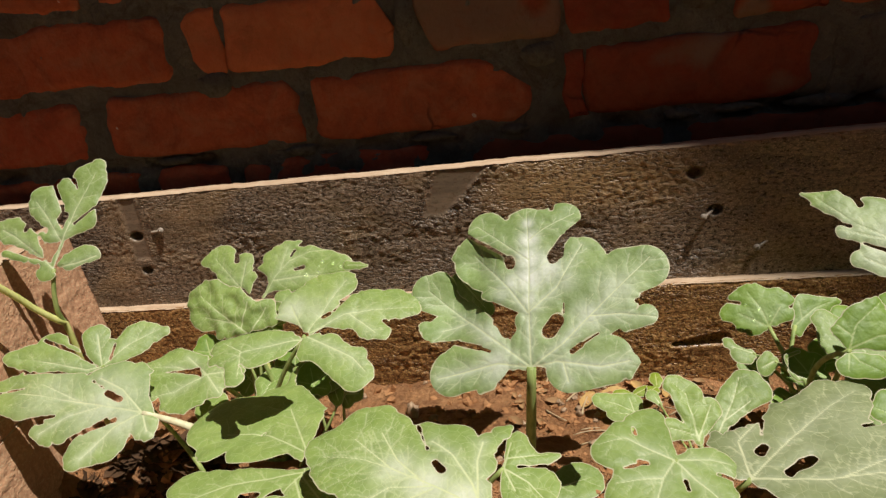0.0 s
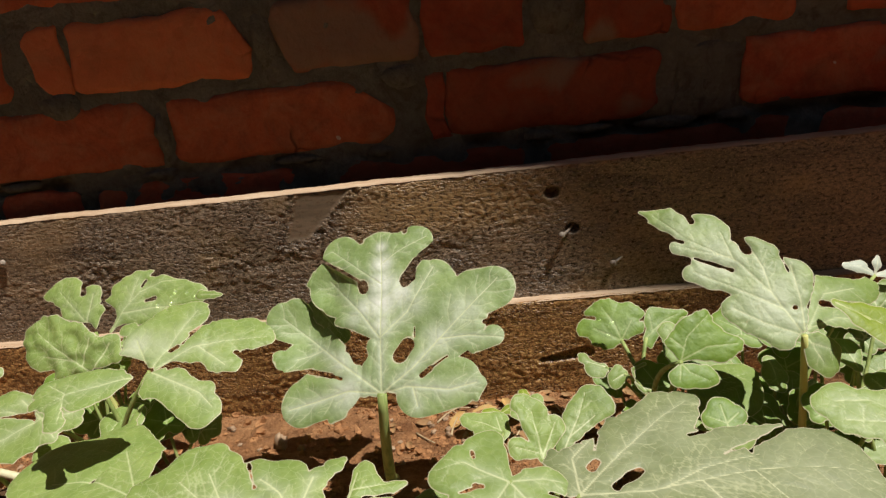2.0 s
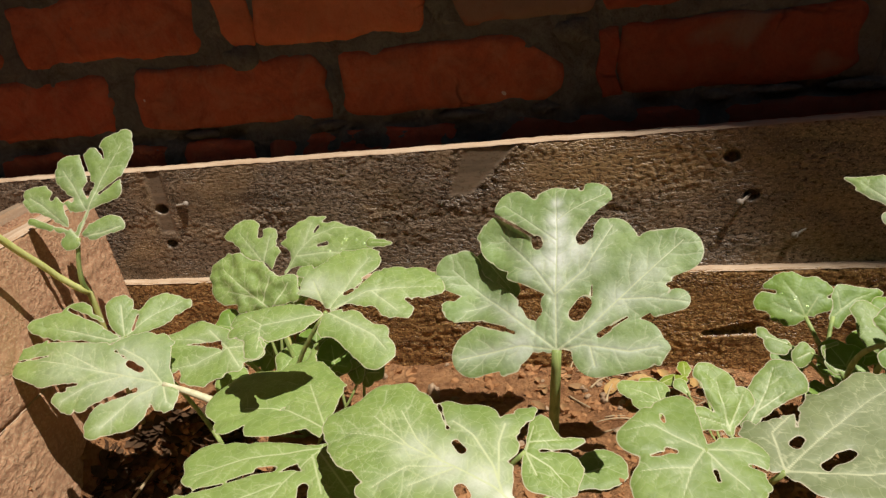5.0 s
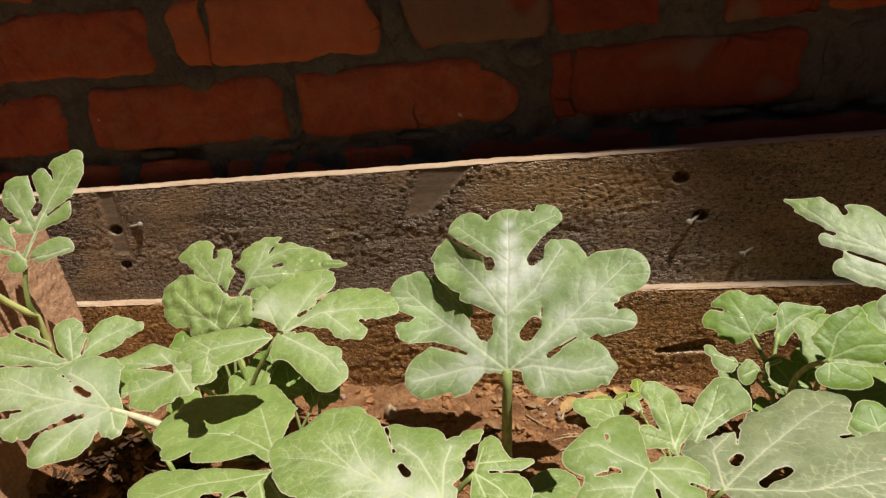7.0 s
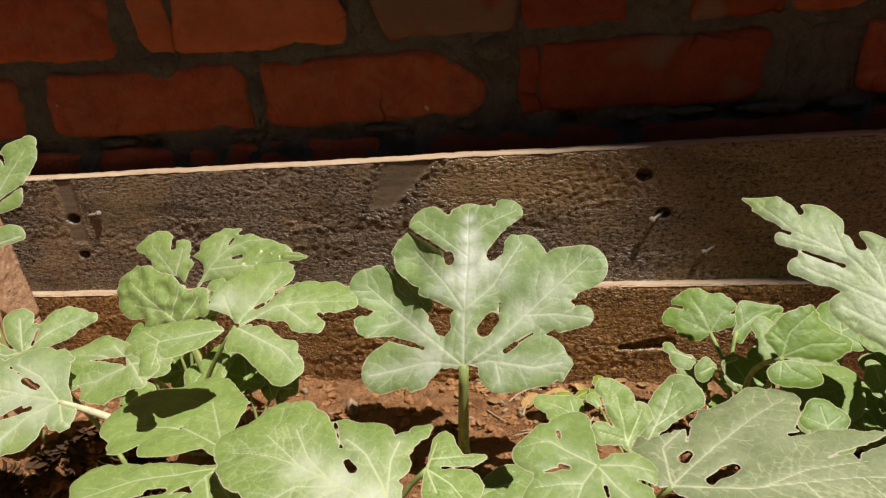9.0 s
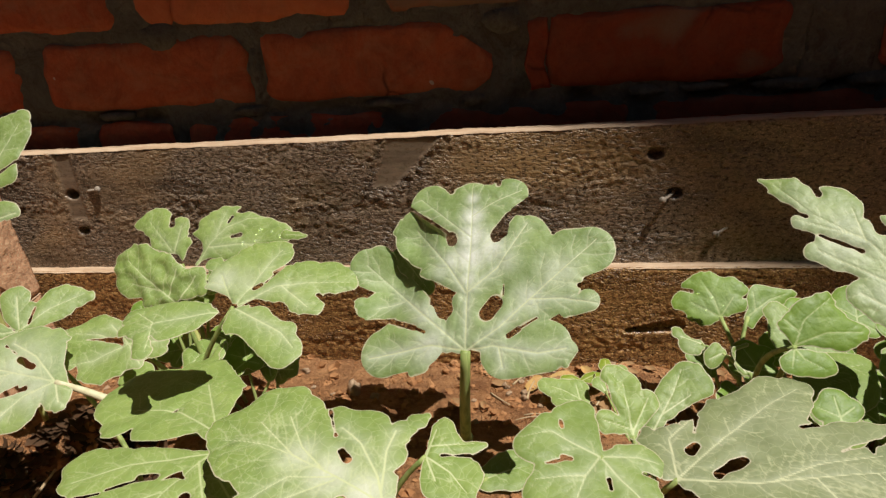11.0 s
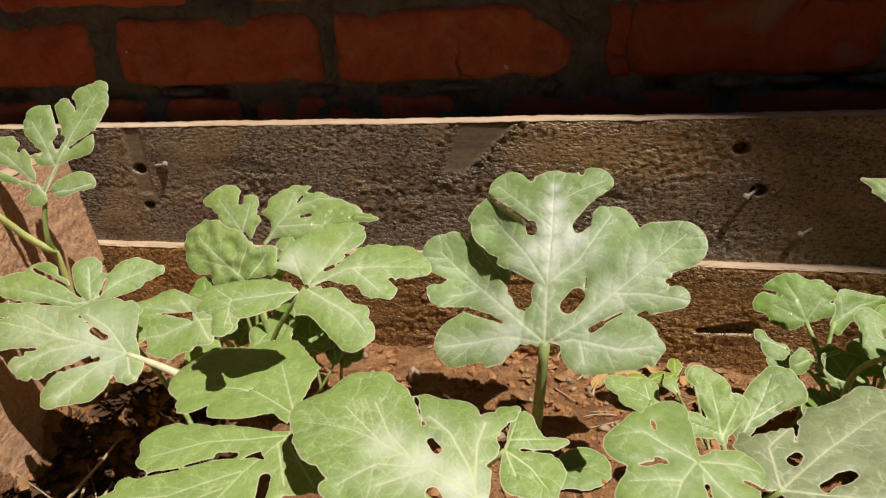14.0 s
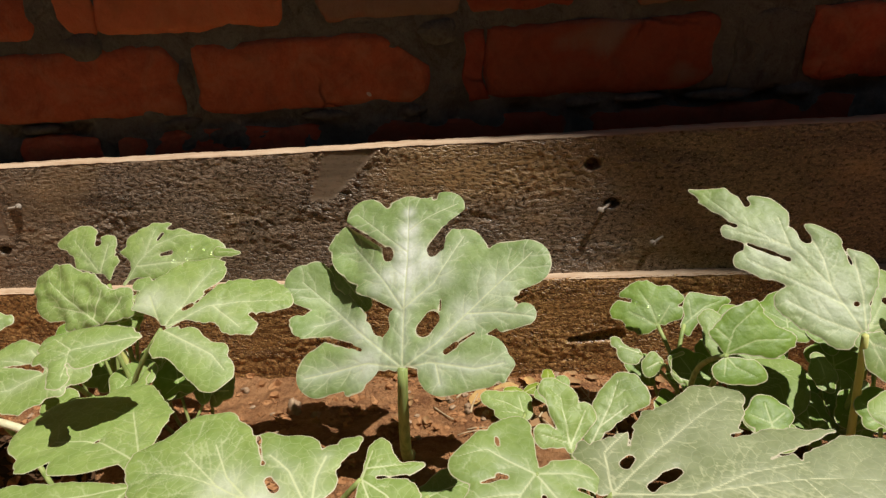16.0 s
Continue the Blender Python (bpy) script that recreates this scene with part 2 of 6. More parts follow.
# leaf litter whose near-black colour stands in for the hollow's shade
SHADE_LITTER = plain_rough("shade_leaf_litter", (0.045, 0.025, 0.013), (0.120, 0.062, 0.030), 60.0, 0.001, 0.8)
NAIL = plain_rough("rusty_nail", (0.30, 0.24, 0.19), (0.50, 0.42, 0.34), 200.0, 0.0004, 0.55, 0.5)


def water_material():
    n = Nodes("water")
    n.put(n.bsdf.inputs["Transmission Weight"], 0.9)
    n.put(n.bsdf.inputs["IOR"], 1.33)
    return n.done((0.95, 0.97, 0.93), 0.06, None, 0.9)


WATER = water_material()
# for the unseen eave and south wall, kept dark so they bounce little light
UNSEEN_DARK = plain_rough("unseen_dark_surface", (0.10, 0.075, 0.055), (0.14, 0.11, 0.085), 6.0)


# ---- mesh helpers ----
def mesh_of(name, verts, faces, material, smooth=True, data=None, uv=None):
    """A mesh from arrays, with point attributes (data) and a UV map."""
    me = bpy.data.meshes.new(name)
    me.from_pydata([tuple(map(float, v)) for v in verts], [], [tuple(map(int, f)) for f in faces])
    for key, values in (data or {}).items():
        me.attributes.new(key, "FLOAT", "POINT").data.foreach_set("value", np.asarray(values, dtype=np.float32))
    if uv is not None:
        index = np.empty(len(me.loops), dtype=np.int32)
        me.loops.foreach_get("vertex_index", index)
        me.uv_layers.new(name="UVMap").data.foreach_set("uv", np.asarray(uv, dtype=np.float32)[index].ravel())
    me.polygons.foreach_set("use_smooth", [smooth] * len(me.polygons))
    me.materials.append(material)
    me.update()
    return me


def child(name, me, parent, m=None, label=""):
    """One mesh object under a thing or a part; m is its pose in the world."""
    ob = new(name, me)
    if parent is not None:
        ob.parent = parent
        above = parent.matrix_basis if parent.parent is None else parent.parent.matrix_basis @ parent.matrix_basis
        ob.matrix_basis = above.inverted() @ (m or Matrix())
    elif m is not None:
        ob.matrix_basis = m
    if label:
        tagged(ob, label)
    return ob


def base(name, x, y, z):
    """The Empty at a thing's foot."""
    ob = new(name)
    ob.matrix_basis = Matrix.Translation((x, y, z))
    ob.empty_display_size = 0.02
    return ob


def ripple(p, size, seed=0.0):
    return noise.noise(Vector(p) / size + Vector((seed, seed * 1.7, seed * 0.3)))


def tube(points, radii, sides=10, rough=0.0, seed=0.0):
    """Vertices and faces of a tapered round stem along points."""
    pts = [Vector(p) for p in points]
    verts, faces = [], []
    across = None
    for i, p in enumerate(pts):
        way = (pts[min(i + 1, len(pts) - 1)] - pts[max(i - 1, 0)]).normalized()
        across = way.orthogonal().normalized() if across is None else (across - way * across.dot(way)).normalized()
        other = way.cross(across)
        for k in range(sides):
            a = 2 * math.pi * k / sides
            r = radii[i] * (1 + rough * ripple((i * 0.6, math.cos(a), math.sin(a)), 0.7, seed))
            verts.append(p + (across * math.cos(a) + other * math.sin(a)) * r)
    for i in range(len(pts) - 1):
        for k in range(sides):
            j = (k + 1) % sides
            faces.append((i * sides + k, i * sides + j, (i + 1) * sides + j, (i + 1) * sides + k))
    faces.append(tuple(reversed(range(sides))))
    faces.append(tuple(range((len(pts) - 1) * sides, len(pts) * sides)))
    return verts, faces


def bow(a, b, c, steps=12):
    """A smooth bend from a to c that leans towards b."""
    a, b, c = Vector(a), Vector(b), Vector(c)
    return [a * (1 - t) ** 2 + b * 2 * t * (1 - t) + c * t * t for t in (i / steps for i in range(steps + 1))]


def lump(radius, squash, seed, rings=6, sides=9, rough=0.35):
    """An uneven rounded stone or clod."""
    verts, faces = [], []
    for i in range(rings + 1):
        a = math.pi * i / rings
        for k in range(sides):
            b = 2 * math.pi * k / sides
            d = Vector((math.sin(a) * math.cos(b), math.sin(a) * math.sin(b), math.cos(a)))
            r = radius * (1 + rough * ripple(d, 0.8, seed))
            verts.append(Vector((d.x * r * squash[0], d.y * r * squash[1], d.z * r * squash[2])))
    for i in range(rings):
        for k in range(sides):
            j = (k + 1) % sides
            faces.append((i * sides + k, (i + 1) * sides + k, (i + 1) * sides + j, i * sides + j))
    return verts, faces


# ---- ground ----
def soil_height(x, y):
    h = -0.004 - 0.021 * min(1.0, max(0.0, (y - 0.40) / 0.13)) + 0.010 * min(1.0, max(0.0, (-0.15 - x) / 0.15))
    bank = math.exp(-((x + 0.366) / 0.026) ** 4) * min(1.0, max(0.0, (0.385 - y) / 0.05))
    h -= 0.115 * (1 - bank) * math.exp(-(((x + 0.275) / 0.092) ** 2 + ((y - 0.330) / 0.092) ** 2) ** 2)
    far = max(0.0, max(abs(x) - 0.9, -0.3 - y) / 3.0)
    rough = 1.0 / (1.0 + 6 * far)
    h += rough * (0.007 * ripple((x, y, 0), 0.07) + 0.0035 * ripple((x, y, 3), 0.022) + 0.0016 * ripple((x, y, 7), 0.008))
    return h - 0.03 * min(1.0, far)


def ground_lines(near0, near1, step, far0, far1):
    inner = list(np.arange(near0, near1 + step / 2, step))
    lead, tail, gap = [], [], step
    edge = near0
    while edge > far0:
        gap *= 1.35
        edge = max(far0, edge - gap)
        lead.append(edge)
    gap, edge = step, near1
    while edge < far1:
        gap *= 1.35
        edge = min(far1, edge + gap)
        tail.append(edge)
    return lead[::-1] + inner + tail


xs = ground_lines(-0.42, 0.62, 0.0032, -300, 300)
ys = ground_lines(0.16, 0.60, 0.0032, -300, 300)
verts = [(x, y, soil_height(x, y)) for y in ys for x in xs]
w = len(xs)
faces = [(j * w + i, j * w + i + 1, (j + 1) * w + i + 1, (j + 1) * w + i) for j in range(len(ys) - 1) for i in range(w - 1)]
ground = child("ground", mesh_of("ground", verts, faces, SOIL), None)
tagged(ground, "red-brown dry clay soil of the garden bed, cloddy and uneven", "soil", kind="structure")


# ---- timber ----
BOARD_SKEW = -0.031


def board_y(x):
    """The front face of the upper back board."""
    return 0.5668 + BOARD_SKEW * x


def plank(name, length, height, thick, step, dents, material, parent, m, holes=(), smooths=(), edge_wear=0.004, seed=0.0, label="", rise=0.0, stains=()):
    """A board along local x, face towards -y, foot at z 0, with a rough sawn face, holes (x, z, r, depth) and smooth patches
    (x0, x1, lean of each side, z0, z1); stains are warm brown patches (x, z, half length, half height). rise: how its top climbs along x."""
    nx, nz = int(length / step), max(4, int(height / step))
    verts, smooth, worn, gouge, stain = [], [], [], [], []
    for j in range(nz + 1):
        for i in range(nx + 1):
            x, z = length * i / nx, height * j / nz
            even, near = 0.0, 0.0
            for x0, x1, lean0, lean1, z0, z1 in smooths:
                inside = min(x - (x0 + lean0 * (z1 - z)), x1 + lean1 * (z1 - z) - x, z - z0, 0.002 + z1 - z)
                near = max(near, math.exp(-((inside + 0.006) / 0.008) ** 2) * min(1.0, max(0.0, 0.55 + 1.6 * ripple((x, 5, z), 0.012, seed))))
                even = max(even, min(1.0, max(0.0, inside / 0.004 + 0.5)))
            zone = min(1.0, max(0.12, 0.45 + 1.1 * ripple((x * 0.5, 0, z), 0.045, seed + 13) + 0.5 * ripple((x * 0.3, 0, z * 1.5), 0.016, seed + 17)))
            rough = dents * zone * (1.0 * ripple((x * 0.75, 0, z), 0.0050, seed) + 0.9 * ripple((x * 0.7, 0, z), 0.0031, seed + 5) + 0.8 * ripple((x * 0.16, 0, z), 0.012, seed + 9))
            rough *= 1 + 3.4 * near
            y = (1 - even) * rough + even * 0.0012
            deep = 0.0
            for hx, hz, r, depth in holes:
                d = math.hypot((x - hx) * 0.75, z - hz) / r
                deep = max(deep, depth * min(1.0, max(0.0, 1.35 - d) / 0.45))
            top = max(0.0, 1 - (height - z) / edge_wear)
            foot = max(0.0, 1 - z / edge_wear)
            y += deep + 0.0016 * (top * top + foot * foot)
            z += (0.0008 * ripple((x, 1, 0), 0.04, seed) + 0.0005 * ripple((x, 2, 0), 0.009, seed)) * (j == nz)
            z += rise * z / height * (x - length * 0.4)
            verts.append((x, y, z))
            smooth.append(even)
            stain.append(sum(math.exp(-((x - sx) / rx) ** 4 - ((z - sz) / rz) ** 4) for sx, sz, rx, rz in stains))
            gouge.append(0.75 * near * (1 - even))
            worn.append(0.75 * top * (0.5 + 0.8 * ripple((x, 4, 0), 0.02, seed)))
    w = nx + 1
    faces = [(j * w + i, j * w + i + 1, (j + 1) * w + i + 1, (j + 1) * w + i) for j in range(nz) for i in range(nx)]
    n0 = len(verts)
    for x in (0.0, length):
        for z in (0.0, height):
            verts.append((x, thick, z + rise * z / height * (x - length * 0.4)))
            smooth.append(0.0)
            stain.append(0.0)
            gouge.append(0.0)
            worn.append(0.0)
    a, b, c, d = n0, n0 + 2, n0 + 1, n0 + 3
    faces += [(a, c, d, b)]
    faces.append(tuple(range(0, w)[::-1]) + (a, b))
    faces.append(tuple(j * w for j in range(nz + 1)) + (c, a))
    faces.append(tuple(j * w + nx for j in range(nz, -1, -1)) + (b, d))
    me = mesh_of(name, verts, faces, material, True, {"smooth": smooth, "worn": worn, "gouge": gouge, "stain": stain})
    return child(name, me, parent, m, label)


def plank_top(length, depth, height, parent, m, seed, label, material, rise=0.0):
    """The pale weathered upper edge of a board, laid 1 mm over it."""
    nx, ny = int(length / 0.004), 6
    verts = []
    for j in range(ny + 1):
        for i in range(nx + 1):
            x, y = length * i / nx, depth * j / ny
            edge = 0.0022 * (j in (0, ny))
            wave = 0.0008 * ripple((x, 1, 0), 0.04, seed) + 0.0005 * ripple((x, 2, 0), 0.009, seed)
            yy = y + (0.0010 * ripple((x, 9, 0), 0.012, seed) if j == 0 else 0.0015 * ripple((x, 11, 0), 0.02, seed) if j == ny else 0)
            verts.append((x, yy, height + rise * (x - length * 0.4) + wave + 0.0012 - edge + 0.0005 * ripple((x, y, 3), 0.005, seed)))
    w = nx + 1
    faces = [(j * w + i, j * w + i + 1, (j + 1) * w + i + 1, (j + 1) * w + i) for j in range(ny) for i in range(nx)]
    return child("weathered_edge", mesh_of("weathered_edge", verts, faces, material), parent, m, label)


BACK_TURN = math.degrees(math.atan(BOARD_SKEW))
X0, X1 = -0.62, 0.80
upper_m = pose(X0, board_y(X0), 0.068, 0, 0, BACK_TURN)
upper_board = base("back_board_upper", X0, board_y(X0), 0.068)
upper_board.matrix_basis = upper_m
tagged(upper_board, "dark-stained rough sawn plank with old nail holes, pale worn top edge", "wooden board", "planks of the raised bed")
plank("plank_body", X1 - X0, 0.1318, 0.0135, 0.0013, 0.00095, WOOD_DARK, upper_board, upper_m,
      holes=[(0.2825, 0.088, 0.0040, 0.012), (0.2845, 0.049, 0.0034, 0.009), (0.8350, 0.107, 0.0042, 0.012), (0.8525, 0.0725, 0.0038, 0.011)],
      smooths=[(0.6064, 0.655, -0.42, -1.05, 0.086, 0.1318), (0.2737, 0.2915, 0.02, 0.02, 0.062, 0.1318)], seed=1.0, rise=0.013, stains=[(0.745, 0.112, 0.085, 0.030)])
plank_top(X1 - X0, 0.0135, 0.1318, upper_board, upper_m, 1.0, "pale worn top edge", WOOD_CUT, 0.013)

lower_m = pose(X0, board_y(X0) - 0.009, -0.062, 0, 0, BACK_TURN)
lower_board = base("back_board_lower", X0, board_y(X0) - 0.009, -0.062)
lower_board.matrix_basis = lower_m
tagged(lower_board, "reddish-brown weathered plank, damp at its foot in the soil", "wooden board", "planks of the raised bed")
plank("plank_body", X1 - X0, 0.1375, 0.026, 0.0015, 0.00135, WOOD_RUST, lower_board, lower_m,
      holes=[(0.818 + 0.005 * k, 0.0735 + 0.0006 * k, 0.0020 + 0.0004 * k, 0.007) for k in range(9)], seed=4.0, rise=0.004)
plank_top(X1 - X0, 0.026, 0.1375, lower_board, lower_m, 4.0, "pale worn top edge", WOOD_CUT, 0.004)

# the side of the bed runs towards the viewer from the back corner
SIDE_TURN = 90 + 8.5


def side_pose(y, z, out=0.0):
    return pose(-0.354 - 0.15 * (y - 0.35) - out, y, z, 0, 0, SIDE_TURN) @ pose(0, 0, 0, -5.0)


for name, z0, high, thick, out, seed, label in (
        ("side_board_upper", 0.061, 0.120, 0.024, 0.0, 2.0, "sunlit reddish plank, inner face rough and dusty"),
        ("side_board_lower", -0.06, 0.1205, 0.026, -0.0096, 7.0, "sunlit orange-brown plank with mud along its foot")):
    m = side_pose(-0.15, z0, out)
    holder = base(name, 0, 0, 0)
    holder.matrix_basis = m
    tagged(holder, label, "wooden board", "planks of the raised bed")
    plank("plank_body", 0.712, high, thick, 0.0022, 0.0009, WOOD_SIDE, holder, m, seed=seed)
    plank_top(0.712, thick, high, holder, m, seed, "pale worn top edge", WOOD_CUT)
for name, z0, high, thick, out, mat, label in (
        ("side_board_middle", 0.0, 0.1775, 0.026, 0.026, WOOD_SIDE, "rough brown plank between two paler ones"),
        ("side_board_outer", 0.0, 0.1830, 0.014, 0.054, WOOD_CUT, "thin pale outer plank of the bed")):
    m = side_pose(-0.15, z0, out)
    holder = base(name, 0, 0, 0)
    holder.matrix_basis = m
    tagged(holder, label, "wooden board", "planks of the raised bed")
    plank("plank_body", 0.700, high, thick, 0.006, 0.0008, mat, holder, m, seed=out * 100)


def nail(x, z, length, lean_x, lean_z, label):
    """A bent nail that sticks out of the upper back board."""
    root = Vector((x, board_y(x) + 0.006, z))
    mid = root + Vector((lean_x * 0.4, -length * 0.6, lean_z * 0.3))
    tip = root + Vector((lean_x, -length, lean_z))
    thing = base("nail", *root)
    v, f = tube(bow(root, mid, tip, 6), [0.0013] * 7, 8)
    child("shank", mesh_of("shank", v, f, NAIL), thing)
    v, f = tube([tip + Vector((0, 0.0008, 0)), tip - Vector((0, 0.0008, -0.0004))], [0.0032, 0.0029], 10)
    child("head", mesh_of("head", v, f, NAIL), thing)
    return tagged(thing, label, "nail", "nails in the boards")


nail(0.232, 0.1415, 0.012, -0.011, -0.003, "rusty nail sticking out of a dark plank")
nail(0.2855, 0.1135, 0.009, -0.018, -0.008, "thin bent nail lying along a dark plank")
nail(-0.330, 0.1555, 0.010, 0.024, 0.004, "small bent nail beside a hole in the plank")


# ---- brick wall ----
WALL_Y = 0.624
HALF = 2.6
wall = base("wall_north", 0, WALL_Y, 0)
tagged(wall, "old red brick wall with wide rough grey mortar joints, in shade", "wall", kind="structure")

xs = [-HALF, -1.2] + list(np.arange(-0.70, 0.75, 0.004)) + [1.3, HALF]
zs = [-0.1, 0.10] + list(np.arange(0.17, 0.48, 0.004)) + [0.8, 3.0]
verts = []
for z in zs:
    for x in xs:
        near = abs(x) < 0.76 and 0.16 < z < 0.49
        void = 0.016 * math.exp(-((z - 0.2175) / 0.007) ** 2) * max(0.0, 0.35 + 1.6 * ripple((x, 8, 0), 0.035, 3))
        verts.append((x, WALL_Y + 0.0026 + near * void + near * (0.0026 * ripple((x, 0, z), 0.030, 2) + 0.0018 * ripple((x, 0, z), 0.012, 4)), z))
w = len(xs)
faces = [(j * w + i, j * w + i + 1, (j + 1) * w + i + 1, (j + 1) * w + i) for j in range(len(zs) - 1) for i in range(w - 1)]
n0 = len(verts)
verts += [(-HALF, WALL_Y + 0.22, -0.1), (HALF, WALL_Y + 0.22, -0.1), (-HALF, WALL_Y + 0.22, 3.0), (HALF, WALL_Y + 0.22, 3.0)]
top = (len(zs) - 1) * w
faces += [(n0 + 1, n0, n0 + 2, n0 + 3), tuple(top + i for i in range(w)) + (n0 + 3, n0 + 2)]
faces += [tuple(j * w for j in range(len(zs))) [::-1] + (n0, n0 + 2)[:2], tuple(j * w + w - 1 for j in range(len(zs))) + (n0 + 3, n0 + 1)]
child("mortar", mesh_of("mortar", verts, faces, MORTAR), wall, None, "rough grey cement mortar")


def brick_mesh(length, height, seed, smear, material=None, tone=0.0, chips=()):
    """One hand-made brick: rounded uneven arrises, smeared here and there with mortar; chips are broken corners (side, up, run, rise)."""
    nx, nz = 30, 12
    verts, data = [], []
    for j in range(nz + 1):
        for i in range(nx + 1):
            u, v = i / nx, j / nz
            x, z = (u - 0.5) * length, (v - 0.5) * height
            corner = max(0.0, abs(u - 0.5) * 2 - 0.90) / 0.10, max(0.0, abs(v - 0.5) * 2 - 0.72) / 0.28
            pull = min(1.0, corner[0] * corner[1]) * (0.5 + 0.9 * ripple((round(u), round(v), 0), 0.37, seed))
            x *= 1 - 0.045 * pull
            z *= 1 - 0.22 * pull
            x += (0.006 * ripple((z, 1, 0), 0.03, seed) + 0.003 * ripple((z, 2, 0), 0.012, seed)) * (max(0.0, abs(u - 0.5) * 2 - 0.6) / 0.4)
            z += (0.0046 * ripple((x, 5, 0), 0.040, seed) + 0.0015 * ripple((x, 6, 0), 0.013, seed)) * (max(0.0, abs(v - 0.5) * 2 - 0.4) / 0.6)
            for side, up, run, rise in chips:
                lack = 1 - ((length / 2 - side * x) / run + (height / 2 - up * z) / rise)
                if lack > 0:
                    x -= side * run * lack / 2
                    z -= up * rise * lack / 2
            rim = max(corner[0], corner[1]) ** 2
            y = 0.0030 * rim + 0.0026 * ripple((x, 0, z), 0.030, seed) + 0.0007 * ripple((x, 0, z), 0.008, seed)
            verts.append((x, y, z))
            data.append(min(1.0, max(0.0, max(4.0 * (ripple((x, 0, z), 0.045, seed + 11) - 0.55 + smear), 1.0 * (rim - 0.9 + 0.7 * ripple((x, 3, z), 0.035, seed + 21))))))
    w = nx + 1
    faces = [(j * w + i, j * w + i + 1, (j + 1) * w + i + 1, (j + 1) * w + i) for j in range(nz) for i in range(nx)]
    ring = [i for i in range(w)] + [j * w + nx for j in range(1, nz + 1)] + [nz * w + i for i in range(nx - 1, -1, -1)] + [j * w for j in range(nz - 1, 0, -1)]
    n0 = len(verts)
    verts += [(verts[k][0], 0.03, verts[k][2]) for k in ring]
    data += [0.0] * len(ring)
    faces += [(ring[k], n0 + k, n0 + (k + 1) % len(ring), ring[(k + 1) % len(ring)]) for k in range(len(ring))]
    return mesh_of("brick", verts, faces, material or BRICK, True, {"smear": data, "tone": [tone] * len(verts)})


def lay(x0, x1, z0, z1, seed, smear=0.0, proud=0.0, tilt=0.0, tone=0.0, chips=()):
    me = brick_mesh(x1 - x0, z1 - z0, seed, smear, None, tone, chips)
    return child("brick", me, wall, pose((x0 + x1) / 2, WALL_Y - proud, (z0 + z1) / 2, 0, tilt, 0))


COURSES = (
    (0.143, 0.2105, (-0.78, -0.575, -0.555, -0.345, -0.325, -0.243, -0.228, -0.02, 0.01, 0.200, 0.218, 0.46, 0.48, 0.70)),
    (0.2262, 0.2895, (-0.83, -0.625, -0.605, -0.395, -0.365, -0.153, -0.141, 0.0745, 0.1085, 0.1265, 0.1280, 0.3310, 0.4095, 0.625, 0.648, 0.86)),
    (0.3010, 0.3655, (-0.71, -0.505, -0.485, -0.277, -0.2555, -0.2200, -0.2185, -0.0465, -0.0235, 0.1085, 0.1110, 0.2055, 0.2590, 0.3410, 0.3435, 0.455, 0.500, 0.71)),
    (0.3785, 0.442, (-0.80, -0.59, -0.57, -0.36, -0.34, -0.13, -0.105, 0.11, 0.13, 0.345, 0.365, 0.58, 0.60, 0.81)),
    (0.455, 0.519, (-0.69, -0.48, -0.46, -0.25, -0.23, -0.02, 0.0, 0.21, 0.23, 0.44, 0.46, 0.67)),
)
CHIPS = {(1, 6): ((1, 1, 0.042, 0.030), (1, -1, 0.016, 0.010)), (1, 4): ((1, 1, 0.012, 0.016),), (2, 6): ((1, 1, 0.022, 0.040), (1, -1, 0.008, 0.010)),
         (2, 4): ((-1, -1, 0.014, 0.020), (-1, 1, 0.010, 0.010)), (2, 8): ((-1, -1, 0.012, 0.030),), (1, 12): ((1, -1, 0.02, 0.02),), (1, 10): ((1, -1, 0.02, 0.012),)}
for row, (z0, z1, ends) in enumerate(COURSES):
    for k in range(0, len(ends), 2):
        mid = (ends[k] + ends[k + 1]) / 2
        dull = 0.80 if row == 2 and k == 8 else 0.30 if row == 1 and k == 10 else 0.45 if row == 2 and k == 12 else 0.15 if (row + k) % 4 == 0 else 0.02
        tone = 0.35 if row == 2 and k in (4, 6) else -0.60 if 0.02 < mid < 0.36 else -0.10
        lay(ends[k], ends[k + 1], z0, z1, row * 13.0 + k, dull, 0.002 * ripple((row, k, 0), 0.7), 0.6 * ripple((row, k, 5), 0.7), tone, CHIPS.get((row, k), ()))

# a cement-filled half bat and lumps of squeezed-out mortar
child("cement_block", brick_mesh(0.062, 0.069, 77.0, 0.0, MORTAR), wall, pose(0.3745, WALL_Y + 0.001, 0.2555), "grey cement half block")
for x, z, sx, sz, seed in ((-0.240, 0.291, 0.024, 0.015, 5), (0.088, 0.287, 0.018, 0.012, 8), (0.215, 0.2185, 0.020, 0.006, 6), (0.265, 0.2195, 0.022, 0.005, 18),
                           (0.405, 0.219, 0.018, 0.007, 19), (0.232, 0.335, 0.022, 0.028, 21), (-0.035, 0.335, 0.012, 0.030, 22), (0.060, 0.2185, 0.014, 0.006, 23),
                           (0.340, 0.2185, 0.030, 0.006, 9), (-0.02, 0.218, 0.024, 0.005, 12), (-0.16, 0.218, 0.018, 0.006, 15), (-0.147, 0.255, 0.007, 0.026, 24), (-0.30, 0.2185, 0.02, 0.005, 25)):
    v, f = lump(1.0, (sx, 0.010, sz), seed, 8, 14, 0.3)
    child("mortar_lump", mesh_of("mortar_lump", v, f, MORTAR), wall, pose(x, WALL_Y + 0.006, z))

